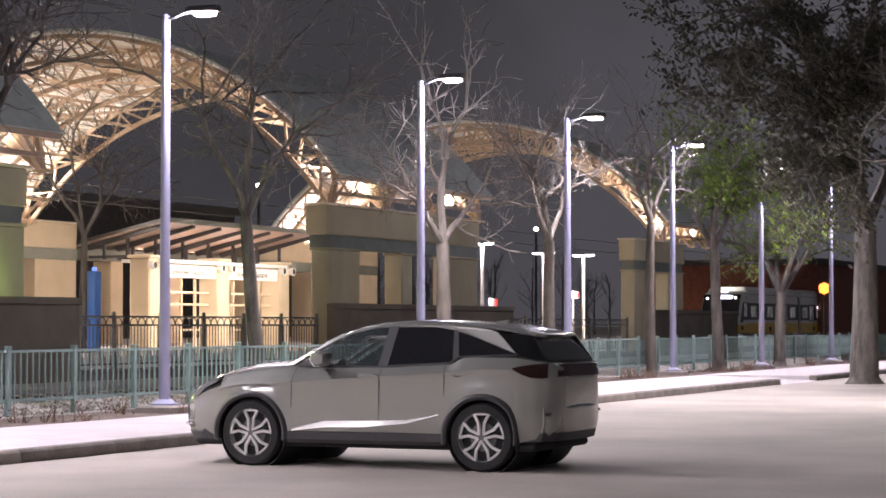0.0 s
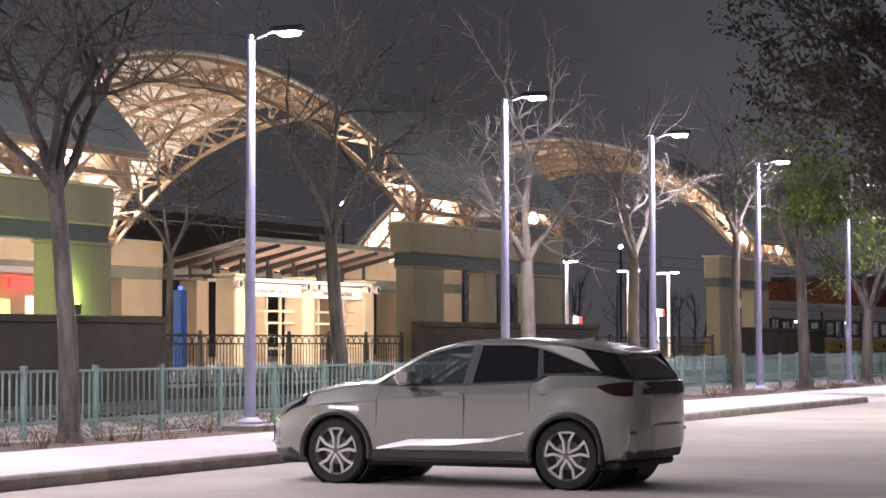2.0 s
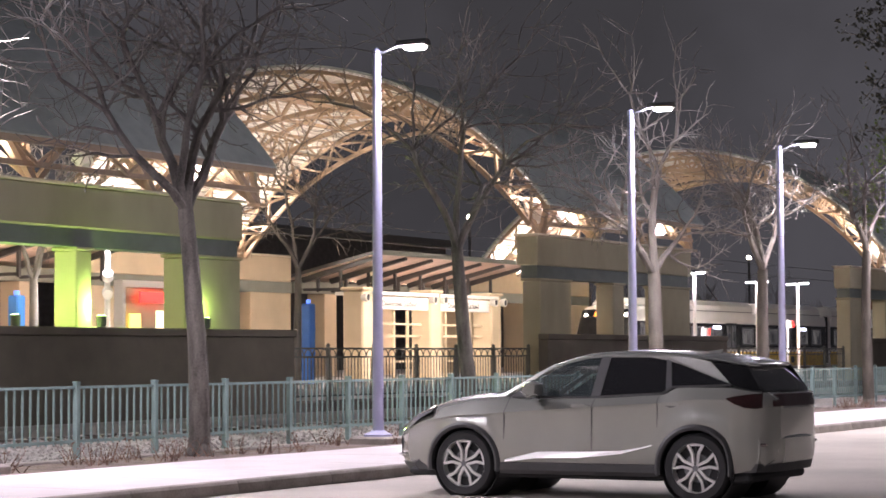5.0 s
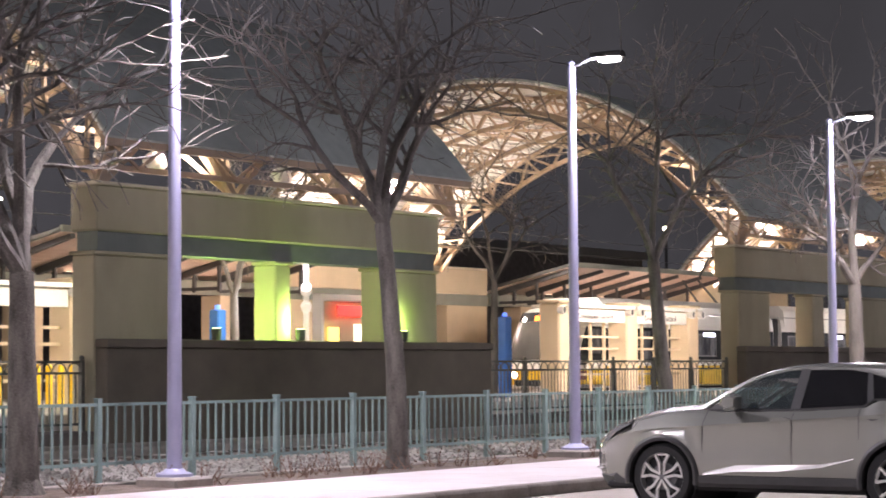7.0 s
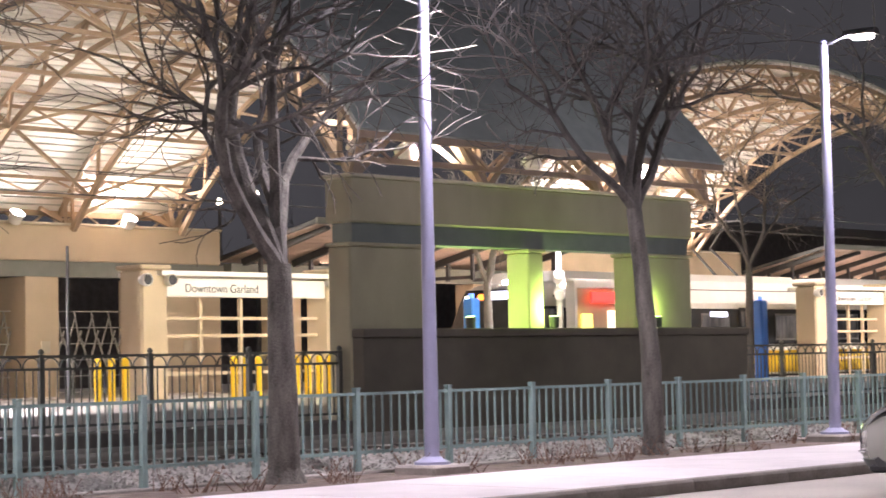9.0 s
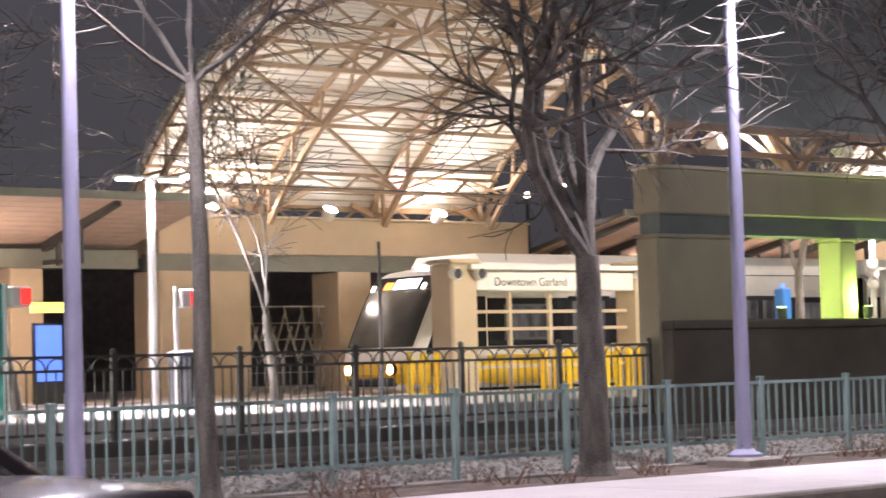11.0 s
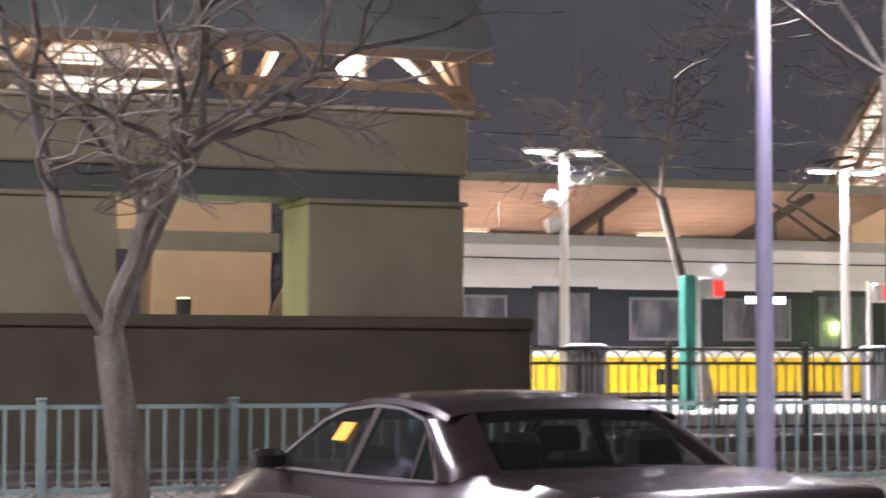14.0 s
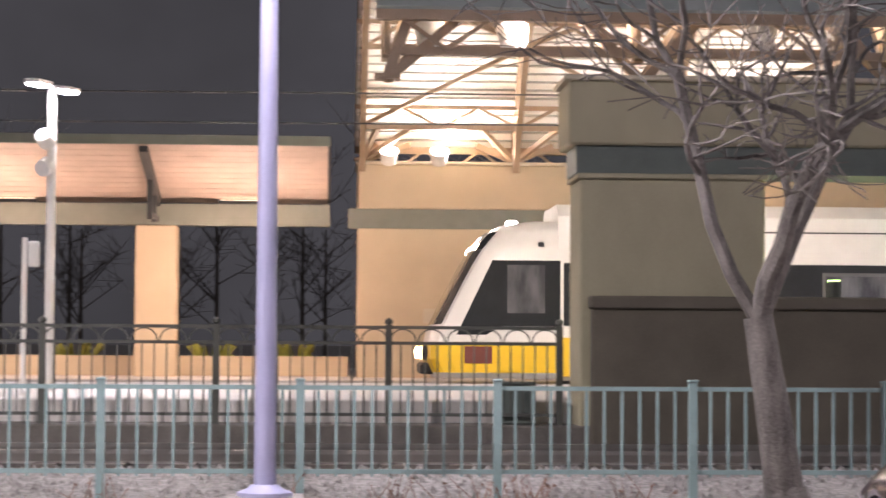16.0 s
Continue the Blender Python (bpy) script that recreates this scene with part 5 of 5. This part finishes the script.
        part("tail_light", Shape().rings([[(s * (width(y) + 0.004), y, z) for z in (0.72, 0.88)] + [(s * width(y) * 0.9, y, z) for z in (0.88, 0.72)] for y in (-0.2, -0.1, 0.1)]), TAIL, body, "dark red tail light")
    tag = [(-at(y, z) - 0.006, y, z) for y, z in ((2.62, 1.165), (2.46, 1.165), (2.42, 1.26), (2.58, 1.26))]
    part("window_tag", Shape().rings([[(x - d, y, z) for x, y, z in tag] for d in (0.0, 0.006)]), ORANGE, g, "orange paper tag given a faint glow")
    car_seats(g, (2.45, 1.55), 1.24, (2.9, 0.95))
    part("child_seat_shell", Shape().box(-0.16, 0.16, 1.25, 1.4, 0.95, 1.14, bevel=0.04), SEATCLOTH, g)


# ---- small things on the platform ----
def text_part(words, size, material, parent, m, label=""):
    data = bpy.data.curves.new("lettering", "FONT")
    data.body, data.size, data.extrude, data.align_x = words, size, 0.003, "CENTER"
    ob = new("lettering", data)
    dg = bpy.context.evaluated_depsgraph_get()
    me = bpy.data.meshes.new_from_object(ob.evaluated_get(dg))
    bpy.data.objects.remove(ob)
    me.materials.clear()
    me.materials.append(material)
    o = part("lettering", me, None, parent, label)
    o.matrix_basis = m
    return o


LETTER = mat("grey_lettering", (0.07, 0.07, 0.07), 0.6, vary=0.05, bump=0.0)


def shelter(x0, bays, y=33.6, bay=5.0):
    g = thing("platform_shelter", "station shelter of stone columns and open rail screens", "shelter", (x0, y, 0.88), group="platform shelters")
    for i in range(bays + 1):
        c = part("column", Shape().box(-0.36, 0.36, -0.36, 0.36, 0, 2.72, bevel=0.05).box(-0.42, 0.42, -0.42, 0.42, 2.72, 2.82, bevel=0.03), STATION, g, "carved cream stone column")
        c.location = (i * bay, 0, 0)
        for s in (-1, 1):
            b = part("loudspeaker", Shape().turned([(0.09, 0.12), (0.13, 0.0), (0.14, -0.10), (0.12, -0.12), (0.11, -0.08)], n=16, axis="y"), DECK, c, "round white loudspeaker", True)
            b.location = (s * 0.33, -0.44, 2.50)
            part("speaker_grille", Shape().turned([(0.105, -0.095), (0.105, -0.085)], n=14, axis="y"), PLASTIC, b)
    for i in range(bays):
        xa, xb = i * bay + 0.37, (i + 1) * bay - 0.37
        s = part("sign_band", box(xa, xb, -0.30, -0.18, 2.16, 2.56, bevel=0.02), DECK, g, "white station name band")
        text_part("Downtown Garland", 0.26, LETTER, s, pose((xa + xa + 3.1) / 2, -0.306, 2.26, 90, 0, 0), "grey lettering")
        part("roof_slab", box(xa - 0.3, xb + 0.3, -0.5, 0.9, 2.60, 2.70), DECK, g)
        for z in (0.55, 0.95, 1.35, 1.72):
            part("screen_rail", box(xa, xb, -0.03, 0.03, z - 0.035, z + 0.035), STATION, g)
        for k in range(1, 4):
            xx = xa + (xb - xa) * k / 4
            part("screen_post", box(xx - 0.04, xx + 0.04, -0.04, 0.04, 0, 2.16), STATION, g)


def bollards():
    post = Shape().tube((0, 0, 0), (0, 0, 0.84), 0.075, n=12).turned([(0.075, 0.84), (0.06, 0.88), (0.02, 0.9)], n=12).mesh("bollard", YELLOW, True)
    for x in [26.0, 26.35, 26.7, 29.6, 29.95, 30.3, 31.4, 31.75, 32.1, 32.45]:
        o = part("bollard", post, None)
        o.location = (x, 32.4, 0.88)
        tagged(o, "yellow painted steel bollard on the platform", "bollard", "yellow bollards")


def signal(x, y, z0, z, facing=1):
    g = thing("signal", "small boxed pedestrian signal glowing red on a post", "signal", (x, y, z0), group="red signals")
    part("post", Shape().tube((0, 0, 0), (0, 0, z - z0 + 0.2), 0.045, n=8), DECK, g)
    h = part("housing", box(0.05, 0.40, -0.12, 0.12, z - z0 - 0.16, z - z0 + 0.16, bevel=0.03), DECK, g, "white housing")
    part("lens", box(0.22 if facing > 0 else 0.08, 0.38 if facing > 0 else 0.22, -0.135, -0.122, z - z0 - 0.12, z - z0 + 0.12), REDGLOW, h, "glowing red lens")


def bin_(x, y):
    g = thing("litter_bin", "grey slatted steel litter bin on the platform", "litter bin", (x, y, 0.88), group="litter bins")
    s = Shape()
    for i in range(20):
        a = 6.28318 * i / 20
        s.bar((0.27 * math.cos(a), 0.27 * math.sin(a), 0.05), (0.29 * math.cos(a), 0.29 * math.sin(a), 0.92), 0.05, 0.02)
    part("slat", s, GREYBIN, g, kind="stuff")
    part("liner", Shape().turned([(0.24, 0.02), (0.25, 0.88)], n=16), PLASTIC, g)
    part("lid", Shape().turned([(0.31, 0.92), (0.32, 0.96), (0.22, 1.0), (0.16, 1.0)], n=18), POLE, g, "pale rim lid", True)


def wall_lamp(x, y, z, power):
    g = thing("wall_lamp", "small uplight with a greenish discharge glow", "uplight", (x, y, z), group="green uplights")
    part("body", Shape().turned([(0.05, -0.2), (0.09, -0.18), (0.10, 0.0), (0.09, 0.02)], n=10), DARKSTEEL, g)
    part("lens", Shape().turned([(0.075, 0.021), (0.075, 0.03)], n=10), GREENGLOW, g, "glowing green lens")
    lamp("green_light", "POINT", (x, y, z + 0.16), power, (0.62, 1.0, 0.22), 0.08)


GREENGLOW = glow("green_lens_glow", (0.6, 1.0, 0.25), 8)


CANOPYGLOW = glow("dim_canopy_glow", (1.0, 0.75, 0.5), 3)


# Strips are added for an unseen source; point lamps hang free below the soffit.
def canopy_lights():
    for x in (-22, -14, -6.5, -1.6, 17, 21.8, 43.5, 48, 69.5, 73.5):
        g = thing("canopy_light", "slim strip uplight added on the canopy beam", "strip light", (x, 43.2, 4.424), group="canopy lights")
        part("housing", box(-0.6, 0.6, -0.06, 0.06, 0, 0.08), DARKSTEEL, g)
        part("tube", box(-0.55, 0.55, -0.04, 0.04, 0.082, 0.09), CANOPYGLOW, g, "glowing tube")
        lamp("canopy_fill", "POINT", (x, 41.3, 3.1), 95 if x > 0 else 190, (1.0, 0.72, 0.54), 0.3)


def platform_things():
    canopy_lights()
    wall_lamp(29.0, 25.3, 2.36, 130)
    wall_lamp(30.9, 24.86, 2.36, 80)
    wall_lamp(34.2, 24.85, 2.36, 25)
    wall_lamp(6.3, 25.6, 2.36, 16)
    shelter(28.2, 1, bay=5.4)
    shelter(54.1, 2, bay=4.1)
    bollards()
    platform_lamp(18.6, 30, 4.76)
    platform_lamp(13.5, 30, 4.9, True)
    platform_lamp(-3.9, 30, 5.2, True, 70)
    platform_lamp(37.5, 30, 4.2, True, 40)
    platform_lamp(80.8, 31, 4.55, False, 60)
    platform_lamp(74.2, 31, 4.7, False, 60)
    platform_lamp(85.6, 31, 4.6, False, 60)
    signal(17.05, 40.5, 0.88, 2.86)
    signal(20.42, 40.5, 0.88, 2.87)
    signal(14.95, 28.3, 0.88, 2.72)
    signal(18.8, 29.6, 0.88, 2.74)
    g = thing("sign_post", "slim white post with a small blank white panel", "sign post", (-4.05, 28.5, 0.88))
    part("post", Shape().tube((0, 0, 0), (0, 0, 2.1), 0.04, n=8), DECK, g)
    part("panel", box(0.05, 0.2, -0.04, 0.04, 1.7, 2.05, bevel=0.02), DECK, g)
    signal(75.0, 31.0, 0.88, 2.45)
    signal(84.3, 31.0, 0.88, 2.86)
    g = thing("slim_post", "slim dark signal post on the platform", "post", (22.64, 29.0, 0.88))
    part("shaft", Shape().tube((0, 0, 0), (0, 0, 2.83), 0.04, 0.03, 8), DARKSTEEL, g)
    g = thing("blue_mural", "glowing blue half-round mural behind the columns", "mural", (4.42, 45.2, 2.5))
    disc = [(1.0 * math.cos(math.pi * i / 20), 0, 0.92 * math.sin(math.pi * i / 20)) for i in range(21)]
    part("panel", Shape().rings([[(x, y, z) for x, _, z in disc] for y in (0, 0.05)]), MURAL, g)
    part("plinth", box(-1.2, 1.2, 0.0, 0.4, -1.62, -0.004), STATION, g)
    bin_(13.05, 28.2)
    bin_(19.15, 29.9)
    for x, y, z in ((14.62, 28.0, 2.9),):
        g = thing("sign_pylon", "slim green station sign pylon on the platform", "sign pylon", (x, y, 0.88))
        part("panel", box(-0.09, 0.09, -0.12, 0.12, 0, z - 0.88, bevel=0.02), SIGNGREEN, g)
    g = thing("platform_sign", "square green platform sign on a slim post", "sign", (19.87, 40.5, 0.88))
    part("post", Shape().tube((0, 0, 0), (0, 0, 2.45), 0.045, n=8), GREYBIN, g)
    part("panel", box(-0.31, 0.31, -0.07, -0.05, 1.77, 2.55), YELLOWGREEN, g, "yellow-green sign panel")
    part("small_panel", box(-0.2, 0.2, -0.07, -0.05, 1.27, 1.70), DECK, g)
    for x, y, top in ((45.8, 30.0, 3.08), (34.43, 30.0, 3.04)):
        g = thing("info_pylon", "slim bright blue emergency pylon on the platform", "pylon", (x, y, 0.88), group="blue pylons")
        part("column", box(-0.14, 0.14, -0.14, 0.14, 0, top - 0.98, bevel=0.03), BLUE, g)
        part("beacon", Shape().turned([(0.06, top - 0.98), (0.06, top - 0.88)], n=10), BLUEGLOW, g, "glowing blue beacon")
    # ticket hall front
    g = thing("ticket_booth", "lit white ticket booth with a glowing red sign", "booth", (45.9, 35.0, 0.88))
    part("frame", Shape().box(-1.5, -1.38, 0, 0.3, 0, 2.62).box(1.3, 1.5, 0, 0.3, 0, 2.62).box(-1.5, 1.5, 0, 0.3, 2.62, 2.8), DECK, g, "white frame")
    part("red_sign", box(-0.8, 0.45, -0.05, 0.0, 2.2, 2.5), REDGLOW, g, "glowing red sign")
    part("panel", box(-1.2, -0.75, -0.02, 0.02, 1.5, 1.9), YELLOWGLOW, g, "yellow lit panel")
    part("back_wall", box(-1.37, 1.29, 0.2, 0.3, 0, 2.6), STATION, g)
    part("doorway", box(0.2, 0.62, 0.15, 0.198, 0, 2.0), LAMPSOFT, g, "lit doorway")
    g = thing("ad_panel", "lit blue advertising panel under a yellow sign", "display panel", (22.3, 40.2, 0.88), group="panels")
    part("screen", box(-0.3, 0.3, 0, 0.06, 0.5, 1.7), BLUEGLOW, g)
    part("frame", Shape().box(-0.36, 0.36, 0.062, 0.12, 0.0, 1.76), DARKSTEEL, g)
    part("header", box(-0.42, 0.42, -0.02, 0.06, 1.98, 2.2), YELLOWGLOW, g)


MURAL = glow("blue_mural_glow", (0.18, 0.27, 0.8), 0.55)
LAMPSOFT = glow("soft_door_glow", (1.0, 0.85, 0.6), 1.3)
YELLOWGREEN = mat("yellow_green_sign", (0.45, 0.50, 0.10), 0.5, vary=0.05, bump=0.0)


# ---- distance ----
def distance():
    rng = random.Random(77)
    s = Shape()
    for i in range(190):
        x = -90 + i * 2.05 + rng.uniform(-1, 1)
        y = rng.uniform(95, 130)
        h = rng.uniform(8, 12.5)
        n = 7
        for k in range(12):
            b0 = Vector((x, y, h * rng.uniform(0.2, 0.75)))
            d = Vector((rng.uniform(-1, 1), rng.uniform(-0.5, 0.5), rng.uniform(0.3, 1.1))) * h * 0.28
            s.tube(b0, b0 + d, 0.05, 0.02, 3, caps=False)
            for q in range(8):
                e = b0 + d * rng.uniform(0.4, 1)
                s.tube(e, e + Vector((rng.uniform(-1, 1), 0, rng.uniform(-0.1, 1))) * h * 0.15, 0.02, 0.01, 3, caps=False)
        s.tube((x, y, 0), (x, y, h * 0.8), 0.16, 0.05, 5)
    tagged(part("far_woods", s, TWIG), "dark far belt of trees behind the station", "trees", kind="stuff")
    g = thing("brick_building", "low red brick building with lit windows in the distance", "building", (150, 36, 0))
    part("wall", box(0, 26, 0, 14, 0, 6.0), BRICK, g)
    part("roof", box(-0.3, 26.3, -0.3, 14.3, 6.004, 6.4), FARDARK, g)
    for i, x in enumerate((-0.02,)):
        for y in (2.0, 6.5, 10.5):
            w = part("window", box(-0.06, -0.004, y, y + 2.2, 1.0, 2.2), WARMGLOW if y != 6.5 else FARDARK, g, "lit window")
    g = thing("dark_building", "dark flat-roofed block added as backdrop beyond the tracks", "building", (84, 70, 0))
    part("wall", box(0, 40, 0, 20, 0, 9.0), FARDARK, g)
    part("roof", box(-0.3, 40.3, -0.3, 20.3, 9.004, 9.5), DARKSTEEL, g)
    # Added box, not a known building: keeps the openings between columns dark.
    g = thing("dark_building", "dark flat-roofed block added as backdrop beyond the tracks", "building", (37, 78, 0))
    part("wall", box(0, 44, 0, 16, 0, 6.0), FARDARK, g)
    part("roof", box(-0.3, 44.3, -0.3, 16.3, 6.004, 6.4), DARKSTEEL, g)
    g = thing("traffic_signal", "distant amber traffic signal on a dark pole", "traffic signal", (109, 26, 0))
    part("pole", Shape().tube((0, 0, 0), (0, 0, 3.2), 0.08, n=8), DARKSTEEL, g)
    part("lamp", Shape().turned([(0.05, 3.2), (0.25, 3.3), (0.3, 3.5), (0.25, 3.7), (0.05, 3.8)], n=12), AMBER, g, "glowing amber lens", True)
    for x, y, z, mt in ((118.6, 46, 7.3, WARMGLOW), (84.6, 46.5, 7.9, WARMGLOW), (54.2, 60, 7.8, WARMGLOW), (56.1, 60, 8.2, WARMGLOW)):
        g = thing("far_lamp", "distant lit lamp on a dark pole", "lamp", (x, y, 0), group="far lamps")
        part("pole", Shape().tube((0, 0, 0), (0, 0, z), 0.07, n=8), DARKSTEEL, g)
        part("globe", Shape().turned([(0.02, z), (0.10, z + 0.04), (0.13, z + 0.12), (0.08, z + 0.2), (0.02, z + 0.23)], n=12), mt, g, "glowing globe", True)


# The light grey carries the light falling on the bars.
LATTICE = mat("lightened_grey_steel", (0.36, 0.34, 0.30), 0.5, vary=0.2, bump=0.05)


def lattice():
    for x0, x1 in ((29.55, 32.2), (33.35, 36.15), (3.6, 6.1), (55.2, 57.9), (59.1, 61.8)):
        g = thing("lattice_screen", "metal screen of branching bars between columns, lightened as if lit", "screen", (x0, 43.6, 0.88), group="lattice screens")
        w, s = x1 - x0, Shape()
        for k in range(6):
            s.bar((0, 0, 0.1 + k * 0.42), (w, 0, 0.1 + k * 0.42), 0.03)
        for k in range(5):
            x = w * (k + 0.5) / 5
            s.bar((x, 0, 0), (x, 0, 0.9), 0.05).bar((x, 0, 0.7), (x - 0.3, 0, 1.5), 0.04).bar((x, 0, 0.9), (x + 0.28, 0, 1.7), 0.04).bar((x - 0.2, 0, 1.25), (x + 0.1, 0, 2.1), 0.03).bar((x + 0.2, 0, 1.5), (x + 0.05, 0, 2.2), 0.03)
        part("branching_bar", s, LATTICE, g, kind="stuff")


def wires():
    for y, z in ((37.6, 6.1), (37.6, 5.55)):
        g = thing("overhead_wire", "thin dark overhead contact wire above the track", "wire", (0, y, z), group="overhead wires")
        ring = [(0.016 * math.cos(6.28318 * k / 5), 0.016 * math.sin(6.28318 * k / 5)) for k in range(5)]
        s = Shape().rings([[(-50 + i * 9, u, v - 0.03 * (i % 2)) for u, v in ring] for i in range(21)])
        part("cable", s, DARKSTEEL, g)


def planters():
    rng = random.Random(9)
    for x in (-7.6, -5.2, -2.4, -0.6, -9.5):
        g = thing("planter_plant", "small yellow-green spiky plant behind the planter wall", "plant", (x, 44.6, 0.88), group="planter plants")
        s = Shape()
        for i in range(40):
            a, r = rng.uniform(0, 6.28), rng.uniform(0.15, 0.45)
            h = rng.uniform(0.45, 0.75)
            c, d = math.cos(a), math.sin(a)
            s.add([(0.03 * d, -0.03 * c, 0), (-0.03 * d, 0.03 * c, 0), (r * c, r * d, h), (r * c * 1.3, r * d * 1.3, h - 0.05)], [(0, 1, 2), (0, 2, 3)])
        part("leaf", s, SPIKY, g, kind="stuff")
    g = thing("utility_box", "dark green metal utility box on the ledge", "utility box", (2.35, 25.45, 0.6))
    part("cabinet", box(-0.18, 0.2, -0.15, 0.15, 0, 0.48, bevel=0.02), BAND, g)
    part("lid", box(-0.2, 0.22, -0.17, 0.17, 0.484, 0.52, bevel=0.01), BAND, g)


SPIKY = mat("yellow_green_leaf", (0.30, 0.30, 0.05), 0.6, vary=0.3)


def shrubs():
    rng = random.Random(5)
    s = Shape()
    for i in range(75):
        x, y = rng.uniform(-5, 75), rng.uniform(17.6, 18.9)
        for k in range(14):
            p = Vector((x + rng.gauss(0, 0.12), y + rng.gauss(0, 0.1), 0.12))
            q = p + Vector((rng.gauss(0, 0.1), rng.gauss(0, 0.1), rng.uniform(0.08, 0.32)))
            s.tube(p, q, 0.008, 0.003, 3, caps=False)
            w = 0.03
            s.add([q + Vector((rng.uniform(-w, w), rng.uniform(-w, w), rng.uniform(-w, w))) for _ in range(3)], [(0, 1, 2)])
    tagged(part("shrubs", s, DRYLEAF), "low dry reddish shrubs in the planting bed", "shrubs", kind="stuff")
    s = Shape()
    for i in range(5200):
        x, y = rng.uniform(-4, 34), rng.uniform(19.2, 21.4)
        z = 0.13 if y < 19.7 else 0.13 + min(0.17, (y - 19.7) * 0.12)
        r = rng.uniform(0.025, 0.06)
        m = [(r, 0, 0), (-r * 0.8, r * 0.5, 0), (-r * 0.6, -r * 0.8, 0), (rng.uniform(-0.3, 0.3) * r, rng.uniform(-0.3, 0.3) * r, r * rng.uniform(0.7, 1.2))]
        a = rng.uniform(0, 6.28)
        m = [(x + p * math.cos(a) - q * math.sin(a), y + p * math.sin(a) + q * math.cos(a), z + w) for p, q, w in m]
        s.add(m, [(0, 1, 3), (1, 2, 3), (2, 0, 3)])
    tagged(part("gravel", s, BALLAST), "loose grey gravel stones behind the fence", "gravel", kind="stuff")


ground_and_street()
platforms()
station()
street_lamps()
platform_things()
lrv = train()
suv()
sedan()
trees()
distance()
lattice()
wires()
planters()
shrubs()
pavement()
green_fence()


def motions():
    walk(lrv, [(t, pose(x, 36.3, 0.62)) for t, x in TRAIN])


motions()
